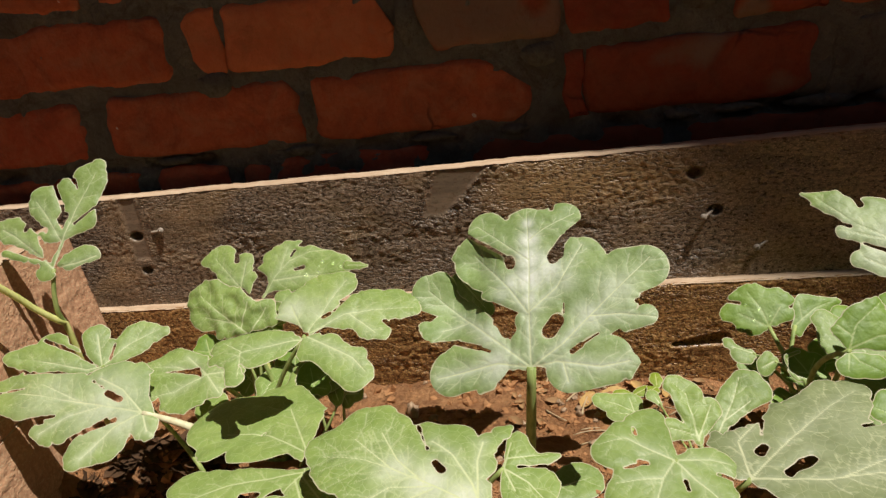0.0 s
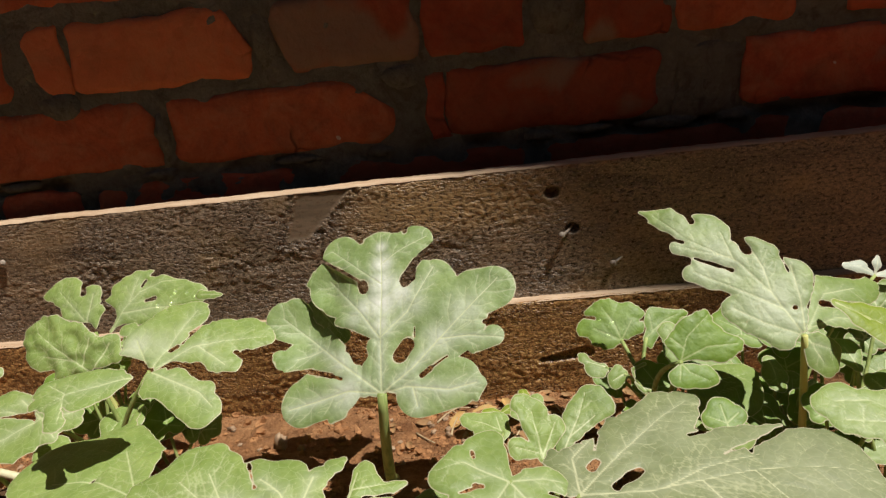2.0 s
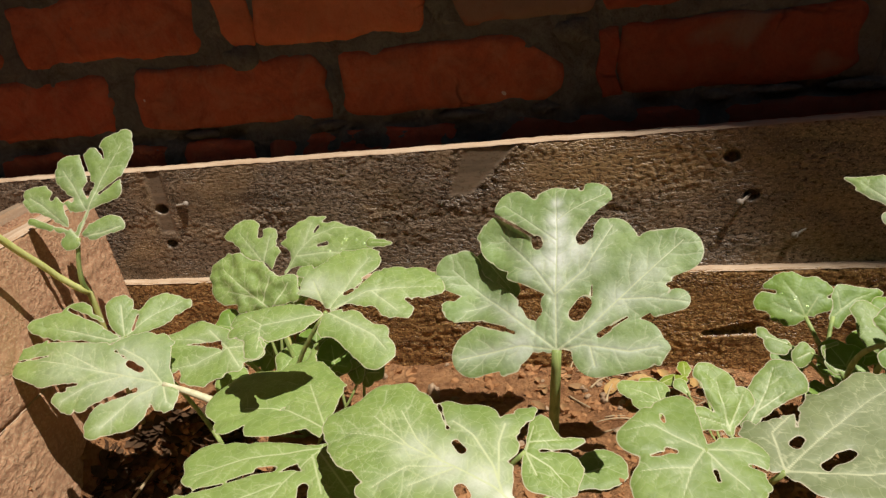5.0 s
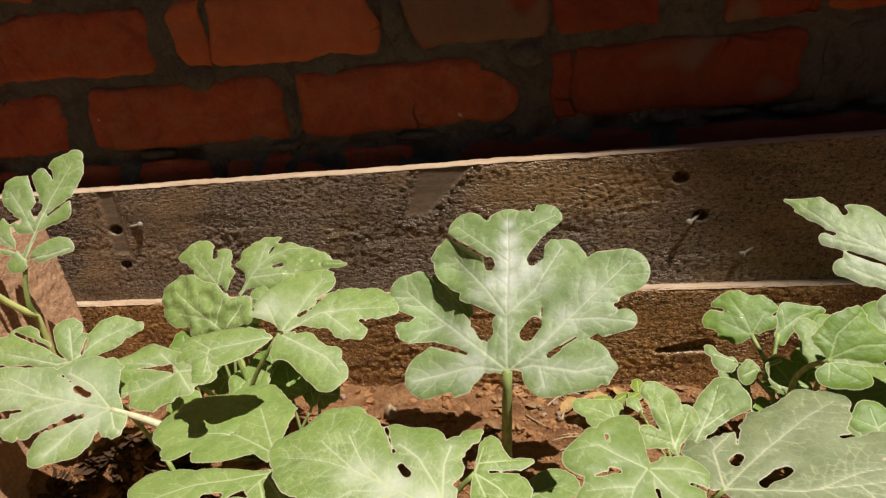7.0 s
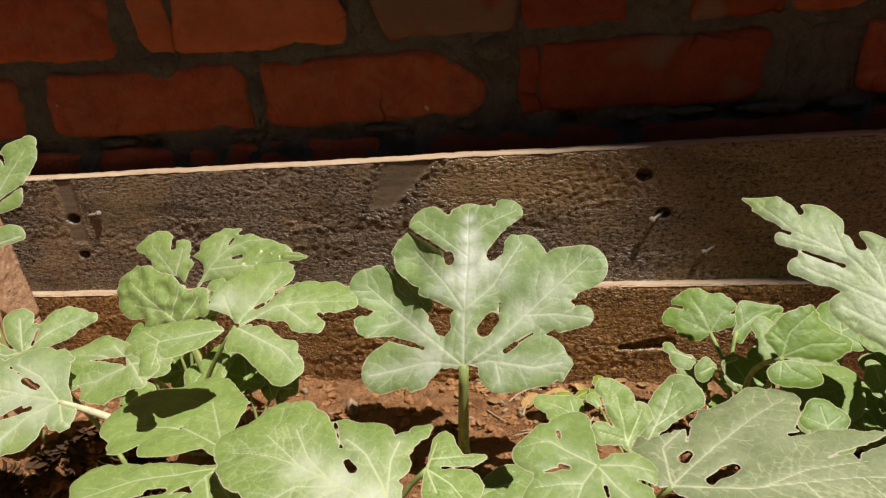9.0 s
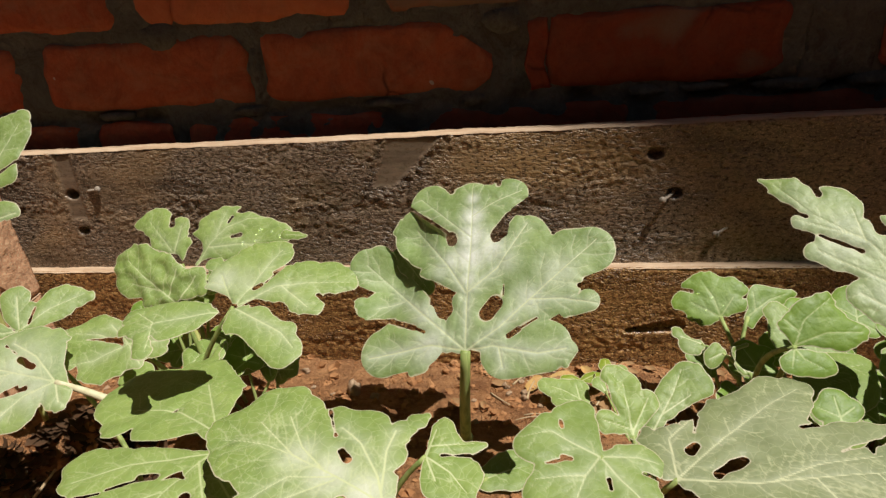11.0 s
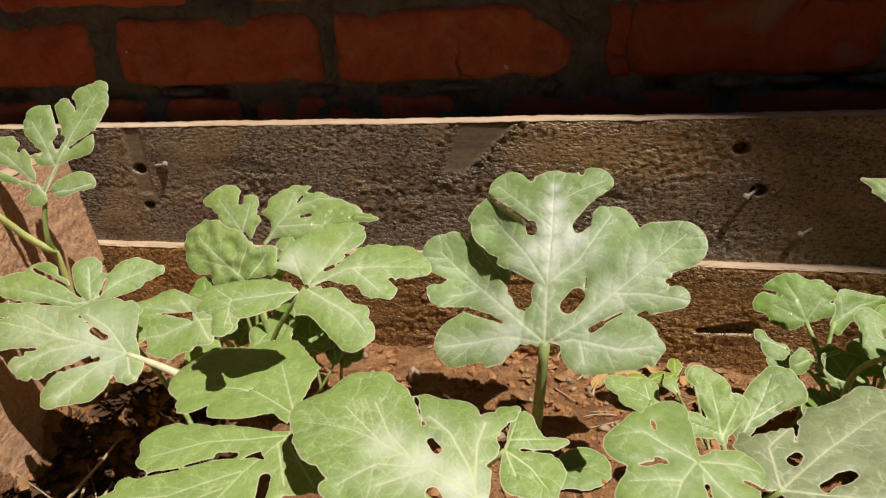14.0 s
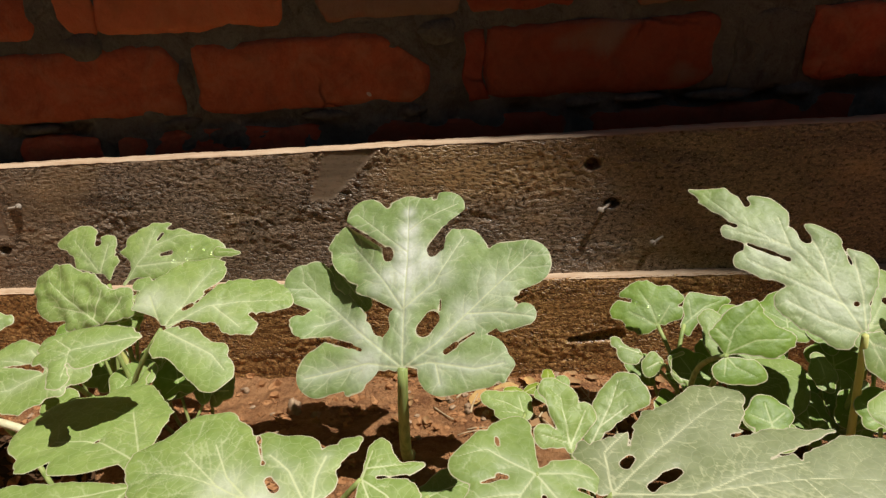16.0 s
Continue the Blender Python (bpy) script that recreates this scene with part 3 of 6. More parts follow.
# the courses above, out of reach of the eye
verts, faces = [], []
for row in range(32):
    z0 = 0.530 + 0.077 * row
    for k in range(-11, 11):
        x0 = 0.235 * k + 0.11 * (row % 2)
        n0 = len(verts)
        for x in (x0, x0 + 0.213):
            for z in (z0, z0 + 0.065):
                verts += [(x, WALL_Y, z), (x, WALL_Y + 0.02, z)]
        faces += [(n0, n0 + 4, n0 + 6, n0 + 2), (n0, n0 + 1, n0 + 5, n0 + 4), (n0 + 2, n0 + 6, n0 + 7, n0 + 3), (n0, n0 + 2, n0 + 3, n0 + 1), (n0 + 4, n0 + 5, n0 + 7, n0 + 6)]
rest = child("upper_bricks", mesh_of("upper_bricks", verts, faces, BRICK, False), wall)
tagged(rest, kind="stuff")


# ---- unseen eave added over the wall, its outline shaped to cast the shade ----
def shade_point(x, y, z, high):
    k = (high - z) / SUN_TO.z
    return x + SUN_TO.x * k, y + SUN_TO.y * k


EAVE = 2.6
# edge traced back along the sun from the wanted shade line
edge = [shade_point(-3.2, 0.608, 0.197, EAVE), shade_point(0.03, 0.595, 0.200, EAVE), shade_point(0.13, 0.566, 0.200, EAVE),
        shade_point(0.212, 0.5567, 0.160, EAVE), shade_point(0.30, 0.546, 0.09, EAVE), shade_point(0.50, 0.519, 0.05, EAVE), shade_point(3.2, 0.500, 0.05, EAVE)]
outline = edge + [(edge[-1][0], WALL_Y + 0.3), (edge[0][0], WALL_Y + 0.3)]
verts = [(x, y, EAVE) for x, y in outline] + [(x, y, EAVE + 0.16) for x, y in outline]
k = len(outline)
faces = [tuple(range(k))[::-1], tuple(range(k, 2 * k))] + [(i, (i + 1) % k, k + (i + 1) % k, k + i) for i in range(k)]
eave = child("roof_eave", mesh_of("roof_eave", verts, faces, UNSEEN_DARK, False), None)
tagged(eave, "unseen dark eave added above the brick wall to cast its shade", "eave", kind="structure")

# an unseen plain wall added behind the viewer, dark to hold down bounced light
verts = [(x, y, z) for x in (-3.4, 3.4) for y in (-1.75, -1.6) for z in (-0.1, 2.1)]
faces = [(0, 1, 3, 2), (4, 6, 7, 5), (0, 4, 5, 1), (2, 3, 7, 6), (1, 5, 7, 3), (0, 2, 6, 4)]
unseen_wall = child("wall_south", mesh_of("wall_south", verts, faces, UNSEEN_DARK, False), None)
tagged(unseen_wall, "unseen plain wall added across the yard, dark to cut bounced light", "wall", kind="structure")


# ---- melon leaves ----
def smax(a, b, k):
    h = np.clip(0.5 + 0.5 * (a - b) / k, 0, 1)
    return b * (1 - h) + a * h + k * h * (1 - h)


def seg_distance(p, a, b):
    ab = b - a
    t = np.clip(((p - a) @ ab) / max(ab @ ab, 1e-12), 0, 1)
    return np.hypot(*(p - a - t[:, None] * ab).T), t


class Blade:
    """The flat plan of a lobed leaf: lobes are (u, v, angle, length, half width at the start, half width at the end) in mm,
    from the stalk's end, with v along the midrib; angle 0 points along v, 90 to the right.
    cuts are the rounded bays and holes between them: (u, v, u, v, half width); dips bend a lobe back on one side of a line: (u, v, radius, depth, u, v, u, v);
    spots are patches of white bloom: (u, v, radius, amount); ribs are the main veins, each a bent line (u, v, u, v, ...)."""

    def __init__(self, lobes, seed, cuts=(), ribs=()):
        self.seed = seed
        self.ribs = ribs
        self.cuts = [(np.array(c[:2]) / 1000, np.array(c[2:4]) / 1000, c[4] / 1000) for c in cuts]
        self.lobes = []
        for u, v, angle, length, r0, r1 in lobes:
            a = np.array((u, v)) / 1000
            b = a + np.array((math.sin(radians(angle)), math.cos(radians(angle)))) * length / 1000
            self.lobes.append((a, b, r0 / 1000, r1 / 1000))
        ends = np.array([p for a, b, r0, r1 in self.lobes for p in (a - r0, a + r0, b - r1, b + r1)])
        self.low, self.high = ends.min(0) - 0.003, ends.max(0) + 0.003
        self.reach = max(np.hypot(*b) + r1 for a, b, r0, r1 in self.lobes)
        self.veins()

    def inside(self, p):
        f = np.full(len(p), -1.0)
        for a, b, r0, r1 in self.lobes:
            d, t = seg_distance(p, a, b)
            f = smax(f, r0 + (r1 - r0) * t - d, 0.0014)
        for a, b, r in self.cuts:
            f = -smax(-f, r - seg_distance(p, a, b)[0], 0.0015)
        wave = np.array([0.0008 * ripple((q[0], q[1], 0), 0.011, self.seed) + 0.0009 * ripple((q[0], q[1], 2), 0.0055, self.seed) for q in p]) if len(p) < 60000 else 0
        return f + wave

    def veins(self):
        """Main veins along the lobes, side veins that fork off them, and a thin net between these."""
        rnd = random.Random(int(self.seed * 1000))
        self.main, self.side, self.thin = [], [], []
        for rib in self.ribs:
            pts = [np.array(rib[k:k + 2]) / 1000 for k in range(0, len(rib), 2)]
            s = rnd.choice((-1, 1))
            for a, b in zip(pts, pts[1:]):
                self.main.append((a, b))
                length = np.hypot(*(b - a))
                way, done = (b - a) / max(length, 1e-6), 0.002 + 0.004 * rnd.random()
                while done < length:
                    room = float(self.inside((a + way * done)[None, :])[0])
                    if room > 0.002:
                        self.branch(a + way * done, way, s, min(0.034, 1.25 * room), rnd, 0)
                    done += rnd.uniform(0.0045, 0.0085)
                    s = -s
        if self.ribs:
            return
        known = [np.zeros(2)]
        for a, b, r0, r1 in self.lobes:
            near = min(known, key=lambda q: np.hypot(*(q - a)))
            if np.hypot(*(near - a)) > 0.002:
                self.side.append((near, a))
            tip = b + (b - a) / max(np.hypot(*(b - a)), 1e-6) * r1 * 0.4
            length = np.hypot(*(tip - a))
            if np.hypot(*(b - a)) < 0.8 * max(r0, r1):
                self.side.append((a, tip))
                continue
            self.main.append((a, tip))
            known += [b, a * 0.5 + b * 0.5]
            way = (tip - a) / max(length, 1e-6)
            done, s = 0.004 + 0.004 * rnd.random(), rnd.choice((-1, 1))
            while done < length:
                r = r0 + (r1 - r0) * min(1.0, done / length)
                self.branch(a + way * done, way, s, r * rnd.uniform(0.75, 1.0), rnd, 0)
                done += rnd.uniform(0.006, 0.011)
                s = -s

    def branch(self, start, way, s, length, rnd, level):
        turn = math.radians(s * rnd.uniform(38, 62))
        d = np.array((way[0] * math.cos(turn) - way[1] * math.sin(turn), way[0] * math.sin(turn) + way[1] * math.cos(turn)))
        bend = math.radians(-s * rnd.uniform(5, 25))
        d2 = np.array((d[0] * math.cos(bend) - d[1] * math.sin(bend), d[0] * math.sin(bend) + d[1] * math.cos(bend)))
        mid = start + d * length * 0.5
        end = mid + d2 * length * 0.5
        (self.side if level == 0 else self.thin).extend(((start, mid), (mid, end)))
        if level == 0 and length > 0.006:
            for t in (0.35, 0.6, 0.85):
                at = start + (mid - start) * t * 2 if t < 0.5 else mid + (end - mid) * (t * 2 - 1)
                self.branch(at, d2, rnd.choice((-1, 1)), length * rnd.uniform(0.35, 0.6), rnd, 1)

    def surface(self, p, f, bend, bloom, crinkle, dips=(), spots=()):
        r = np.hypot(p[:, 0], p[:, 1])
        s = np.clip(r / self.reach, 0, 1)
        dm, ds, dt = np.full(len(p), 1.0), np.full(len(p), 1.0), np.full(len(p), 1.0)
        for lines, out in ((self.main, dm), (self.side, ds), (self.thin, dt)):
            for a, b in lines:
                np.minimum(out, seg_distance(p, a, b)[0], out=out)
        vein = np.clip(1 - dm / (0.0030 * (1.25 - 0.75 * s)), 0, 1)
        side = np.clip(1 - np.minimum(ds, dt + 0.00012) / (0.0024 * (1.15 - 0.4 * s)), 0, 1)
        edge = np.clip(1.0 - f / 0.0011, 0, 1)
        dust = bloom * np.clip((0.50 * np.exp(-dm / 0.0018) + 0.30 * np.exp(-(dm / 0.008) ** 2)) * np.exp(-((s - 0.32) / 0.38) ** 2) + 0.12 * np.exp(-ds / 0.0012), 0, 0.95)
        for u, v, wide, much in spots:
            dust = np.maximum(dust, much * np.exp(-((p[:, 0] * 1000 - u) ** 2 + (p[:, 1] * 1000 - v) ** 2) / wide ** 2))
        z = -bend * (r / 0.08) ** 2
        z = z + 0.00045 * (1 - np.exp(-np.minimum(dm, ds * 1.6) / 0.005)) - 0.0001 * vein ** 4
        z = z - 0.0012 * np.clip(1 - f / 0.006, 0, 1) ** 2
        for u, v, wide, deep, a, b, c, d in dips:
            past = ((c - a) * (p[:, 1] * 1000 - b) - (d - b) * (p[:, 0] * 1000 - a)) / math.hypot(c - a, d - b)
            z = z - deep / 1000 * np.exp(-((p[:, 0] * 1000 - u) ** 2 + (p[:, 1] * 1000 - v) ** 2) / wide ** 2) * np.clip(0.5 - past / 3, 0, 1)
        grow = 0.25 + 0.75 * s
        z = z + grow * np.array([0.0028 * ripple((q[0], q[1], 1), 0.034, self.seed + 3) + 0.0007 * ripple((q[0], q[1], 5), 0.014, self.seed + 8) for q in p])
        z = z + np.array([(0.0003 + crinkle) * ripple((q[0], q[1], 4), 0.009, self.seed + 6) for q in p])
        return z, vein, side, edge, dust

    def mesh(self, name, material, bend, bloom, crinkle, step, dips=(), spots=()):
        nu, nv = (np.ceil((self.high - self.low) / step)).astype(int) + 1
        gu, gv = self.low[0] + step * np.arange(nu), self.low[1] + step * np.arange(nv)
        nodes = np.array([(u, v) for v in gv for u in gu])
        f = self.inside(nodes)
        pts, index, faces, cut = [], {}, [], {}

        def node(k):
            if k not in index:
                index[k] = len(pts)
                pts.append(nodes[k])
            return index[k]

        def crossing(a, b):
            key = (min(a, b), max(a, b))
            if key not in cut:
                t = min(0.98, max(0.02, f[a] / (f[a] - f[b])))
                cut[key] = len(pts)
                pts.append(nodes[a] * (1 - t) + nodes[b] * t)
            return cut[key]

        for j in range(nv - 1):
            for i in range(nu - 1):
                c = (j * nu + i, j * nu + i + 1, (j + 1) * nu + i + 1, (j + 1) * nu + i)
                ins = [f[k] > 0 for k in c]
                if not any(ins):
                    continue
                poly = []
                for k in range(4):
                    if ins[k]:
                        poly.append(node(c[k]))
                    if ins[k] != ins[(k + 1) % 4]:
                        inner, outer = (c[k], c[(k + 1) % 4]) if ins[k] else (c[(k + 1) % 4], c[k])
                        poly.append(crossing(inner, outer))
                faces.append(poly)
        p = np.array(pts)
        z, vein, side, edge, dust = self.surface(p, self.inside(p), bend, bloom, crinkle, dips, spots)
        return mesh_of(name, np.column_stack((p, z)), faces, material, True, {"vein": vein, "side": side, "edge": edge, "bloom": dust}, p * 10)


LEAF_SEED = [0.0]


def leaf(plant, at, along, face, lobes, bend=0.01, bloom=0.3, crinkle=0.0, cuts=(), ribs=(), seed=None, dips=(), dust=(), step=1.5, material=None, foot=None, stalk=0.0018, skin=None, lean=None, drops=(), name="leaf"):
    """A leaf of a plant: at is the stalk's end, along the midrib's way, face the upper side's normal, foot where the stalk leaves the vine."""
    LEAF_SEED[0] += 1.37
    seed = seed or LEAF_SEED[0]
    v, n = Vector(along).normalized(), Vector(face).normalized()
    u = v.cross(n).normalized()
    n = u.cross(v)
    m = Matrix(((u.x, v.x, n.x, at[0]), (u.y, v.y, n.y, at[1]), (u.z, v.z, n.z, at[2]), (0, 0, 0, 1)))
    blade = Blade(lobes, seed, cuts, ribs)
    ob = child(name, blade.mesh(name, material or LEAF, bend, bloom, crinkle, step / 1000, dips, dust), plant, m)
    for du, dv, r in drops:
        p = np.array(((du / 1000, dv / 1000),))
        dz = blade.surface(p, blade.inside(p), bend, bloom, crinkle)[0][0]
        vs, fs = lump(r / 1000, (1.0, 1.0, 0.55), du, 8, 12, 0.1)
        drop = child("water_drop", mesh_of("water_drop", vs, fs, WATER), ob, m @ Matrix.Translation((du / 1000, dv / 1000, float(dz) + r * 0.0002)), "clear water drop")
        drop.visible_shadow = False
    if foot is not None:
        a, c = Vector(at), Vector(foot)
        mid = Vector(lean) if lean else (a + c) / 2 - v * 0.03 * (a - c).length / 0.1
        pts = bow(c, mid, a - n * 0.0008, 12)
        vs, fs = tube(pts, [stalk * (1.25 - 0.35 * i / 12) for i in range(13)], 10, 0.08, LEAF_SEED[0])
        child("leaf_stalk", mesh_of("leaf_stalk", vs, fs, skin or STALK), plant)
    return ob


def vine(plant, points, r0, r1):
    """The creeping main stem of a plant."""
    pts = []
    for i in range(len(points) - 1):
        a, b = Vector(points[i]), Vector(points[i + 1])
        pts += [a.lerp(b, t / 6) + Vector((0.002 * ripple(a.lerp(b, t / 6), 0.03), 0.002 * ripple(a.lerp(b, t / 6), 0.03, 4), 0)) for t in range(6)]
    pts.append(Vector(points[-1]))
    vs, fs = tube(pts, [r0 + (r1 - r0) * i / (len(pts) - 1) for i in range(len(pts))], 10, 0.12)
    return child("vine_stem", mesh_of("vine_stem", vs, fs, VINE), plant)


def foot_at(x, y):
    return x, y, soil_height(x, y) - 0.002


def plant_at(x, y, label, name="watermelon_plant"):
    ob = base(name, x, y, soil_height(x, y) - 0.004)
    return tagged(ob, label, "plant", "watermelon plants in the bed")


plant = plant_at(0.052, 0.385, "young watermelon plant with one broad upright lobed leaf")
leaf(plant, (0.065, 0.366, 0.1065), (0.037, 0.721, 0.692), (-0.199, -0.673, 0.712),
     [(41, 51, 224, 40.7, 34.5, 22.7), (1, 60, 271, 29.6, 24.8, 9.4), (-5, 110, 242, 41.1, 17.3, 22.2), (-75, 30, 93, 52, 3.1, 1.5), (-58, 1, 64, 22.7, 18.2, 24.4), (67, 65, 78, 12.7, 19.2, 16.7), (-83, 68, 118, 43.4, 15.5, 7.9), (51, 3, 259, 24.7, 17.2, 17), (-36, 114, 174, 32.3, 15, 21.3)] +
     [(64, 24, 60, 15.9, 3.1, 7.9), (38, 83, 144, 41.2, 13.4, 10.9), (-7, 36, 190, 32.5, 4.3, 5.4), (22, 102, 8, 11.7, 3.6, 14.2), (-35, 57, 81, 1.5, 3.3, 4.6), (-80, 37, 97, 1.5, 9.1, 10.5), (12, 101, 217, 31.4, 13.8, 18.2), (-36, -14, 56, 7.5, 3, 5.4), (-4, 7, 45, 1.5, 8.9, 10.3)] +
     [(-86, 40, 192, 1.5, 5.8, 4.5), (-71, 41, 99, 31.5, 13.1, 11.4), (-75, 75, 328, 2.6, 10.1, 9), (31, 76, 0, 14.5, 1.6, 6.3), (-63, 94, 21, 9.7, 2.8, 1.3), (64, -9, 359, 8, 2.5, 8.1), (-59, 64, 307, 11.5, 5, 8.9), (11, 117, 58, 3.4, 8.3, 5.3)],
     bend=0.003, cuts=[(-51.4, 110.5, -33.2, 97.4, 0.8), (-33.2, 97.4, -19.7, 87.1, 1), (-16.5, 83, -15.5, 80, 3.9), (-62.9, 77.6, -58.2, 69.5, 2.2), (-58.2, 69.5, -29, 41.1, 1.3), (-57.5, 23.7, -38.3, 17, 1.9), (-38.3, 17, -30.1, 13.5, 1.1), (28.1, 9.5, 34.1, 13.8, 1.8), (34.1, 13.8, 46, 21, 0.6), (73.2, 42.7, 83.9, 43.7, 1.9), (83.9, 43.7, 94.5, 46.6, 2.3), (23.2, 37.4, 23.4, 44.6, 0.4), (15.5, 82.1, 16.5, 79.7, 3.3), (16.8, 85, 25.5, 96.8, 3.1), (-19.9, 121.6, -20.8, 126, 2), (16.1, 123.2, 16.7, 127, 1.6), (55.5, 81.4, 55.4, 85.7, 1.2), (18.1, 32.1, 13.1, 25.1, 5.2), (-20.1, 35.2, -16.7, 28.3, 6.1)], dips=[(-48, 86, 21, 13, -51, 110, -15, 80), (-67, 55, 30, 22, -60, 74, -28, 40)],
     ribs=[(0, 0, -1, 38, -1, 83, -3, 126), (-1, 81, -17, 94, -43, 117), (-2, 98, 12, 107, 33, 117), (-1, 40, 19, 57, 38, 90), (0, 0, 22, 15, 41, 34, 84, 75), (41, 34, 62, 34, 84, 30), (0, 0, 18, 3, 47, -2, 65, 1), (0, 0, -24, 4, -46, 0, -69, -4), (22, 2, 25, -11), (-2, 40, -17, 61, -47, 95), (0, 0, -26, 21, -60, 49, -86, 71), (-51, 41, -73, 37)],
     seed=3.1, bloom=0.8, dust=[(-1, 50, 7, 0.8), (-1, 66, 13, 1.0), (-1, 82, 11, 1.0), (-1, 98, 8, 1.0), (-2, 112, 5, 0.8), (13, 72, 12, 0.85), (-13, 64, 9, 0.75), (24, 62, 10, 0.45), (41, 34, 12, 0.55), (60, 52, 14, 0.45), (-24, 4, 14, 0.65), (-30, 26, 12, 0.55), (-20, 58, 9, 0.5), (20, 3, 10, 0.35)], step=0.6, material=LEAF_DEEP, foot=foot_at(0.056, 0.425), stalk=0.0037)
leaf(plant, (0.0130, 0.4500, 0.1370), (0.037, 0.721, 0.692), (-0.199, -0.673, 0.712),
     [(0, 0, 141, 34, 9, 6)], bend=0.0, bloom=0.0, step=1.0, material=LEAF_DEEP, name="leaf_lobe")
leaf(plant, (0.149, 0.470, -0.007), (-0.92, 0.35, 0.18), (0.00, -0.45, 0.89),
     [(0, 0, 9, 17, 5, 12), (3, 17, -4, 16, 11, 8), (1, 3, 57, 9, 9, 10), (-3, 6, -14, 11, 10, 8)],
     bend=0.002, bloom=0, step=1.2, material=LEAF_YOUNG, foot=foot_at(0.052, 0.385))

plant = plant_at(-0.150, 0.425, "watermelon plant with several lobed leaves and a crinkled young one")
leaf(plant, (-0.106, 0.404, 0.1199), (0.937, 0.299, 0.179), (-0.027, -0.45, 0.893),
     [(-1, 4, 336, 43.9, 1.2, 6.7), (-41, 33, 166, 33.2, 17.5, 17.4), (-14, 57, 105, 23.7, 12.2, 14.1), (18, 13, 61, 33.8, 13.7, 14), (16, -2, 24, 41.8, 7.1, 6.1), (-5, 70, 160, 34.4, 16.7, 1.8), (-28, -18, 2, 25.8, 1.4, 24.5), (-7, 32, 205, 51.7, 13.4, 3.4), (-59, 17, 118, 4.7, 2.5, 6.7)] +
     [(-51, -10, 166, 1.5, 6.1, 7.5), (18, 54, 158, 9.2, 10, 1.7), (-12, 70, 23, 19.8, 7.7, 5.5), (3, 32, 355, 3.4, 2.9, 6), (19, -7, 50, 1.5, 1.3, 2.7), (-10, -1, 40, 4.2, 1.4, 5.1), (-9, 15, 204, 6.3, 6.7, 6.5), (-58, 22, 23, 28.9, 4.5, 1.9), (9, 73, 321, 8.9, 3.5, 11.5)] +
     [(3, 11, 142, 9, 1.5, 9.6), (-22, 54, 167, 1.5, 4.1, 5.5)],
     bend=0.007, cuts=[(-12.5, 16.8, -14, 22, 1.8), (4.5, 25.5, 8.7, 29.2, 1.8), (10.4, 61.3, 17.1, 64.9, 1.7), (-14.6, 26.1, -24, 39.5, 0.7), (-12.9, 22.1, -11.5, 18.2, 1.5)],
     ribs=[(0, 0, -7, 33, -3, 56, 5, 86), (0, 0, -18, 19, -43, 42), (0, 0, 16, 14, 35, 31, 49, 37), (0, 0, -35, -6), (-6, 37, 19, 52)],
     seed=9.95, bloom=0.5, dust=[(-28, -6, 14, 0.60), (-20, 10, 15, 0.35)], step=1.0, material=LEAF_YOUNG, foot=foot_at(-0.150, 0.425))
leaf(plant, (-0.0783, 0.333, 0.1548), (-0.997, -0.04, -0.06), (-0.05, -0.221, 0.974),
     [(-1, 36, 146, 20.1, 20.6, 2.5), (7, 58, 141, 11.2, 9.2, 1.2), (-28, 38, 66, 26.1, 6.5, 3), (-13, 16, 131, 2, 2.9, 4.6), (0, 2, 14, 1.6, 2.2, 3.6), (-11, 52, 242, 1.5, 4.2, 2.9), (-5, 58, 178, 28, 6.4, 17.2), (-10, 12, 92, 7.2, 4.1, 10.6), (7, 63, 282, 1.5, 1.4, 1.2), (5, 11, 1, 15.7, 5.1, 8.2), (12, 39, 351, 4.3, 1.2, 1.2), (10, 61, 188, 39, 1.2, 1.2)],
     bend=0.006, cuts=[(-16, 37.9, -22.1, 32.5, 0.9)],
     ribs=[(0, 0, -3, 18, -6, 39, -12, 53), (-6, 39, 10, 58), (-7, 40, -29, 36)],
     seed=11.32, bloom=0.35, step=1.0, material=LEAF_YOUNG)
leaf(plant, (-0.1655, 0.47, 0.1219), (0.901, 0.21, 0.38), (-0.1, -0.752, 0.652),
     [(-13, 26, 11, 21, 14.9, 19.8), (6, 47, 0, 29.8, 1.8, 8.8), (-33, 21, 338, 17.6, 7.8, 1.2), (-7, 11, 348, 22.7, 3.6, 24), (-11, 18, 152, 18.4, 5.4, 1.2), (-35, 48, 170, 8.2, 3, 8.8), (-1, 28, 177, 2.2, 8.3, 6.3), (-30, 7, 27, 10, 1.2, 8.8), (-11, 54, 21, 29.8, 14.1, 1.2)] +
     [(-15, 16, 63, 14.5, 2, 2.3), (-36, 18, 7, 4, 1.2, 1.2), (-41, 26, 39, 1.9, 1.4, 3.1), (7, 41, 162, 1.7, 3, 1.5), (-38, 40, 19, 11.6, 1.2, 1.6)],
     bend=0.006, cuts=[(-9.3, 44.6, -10.6, 37.4, 1.8), (-25, 37.9, -28.5, 42.5, 1.1)],
     ribs=[(0, 0, -14, 19, -21, 36, -20, 55, -12, 72), (-17, 25, -35, 39), (-11, 16, -1, 41, 9, 61)],
     seed=12.69, bloom=0.4, drops=[(0, 45, 1.6), (3, 55, 1.2), (-4, 62, 1.8), (2, 70, 1.4), (8, 75, 1.5), (-2, 58, 1.0)], step=1.0, material=LEAF_YOUNG, foot=foot_at(-0.150, 0.425))
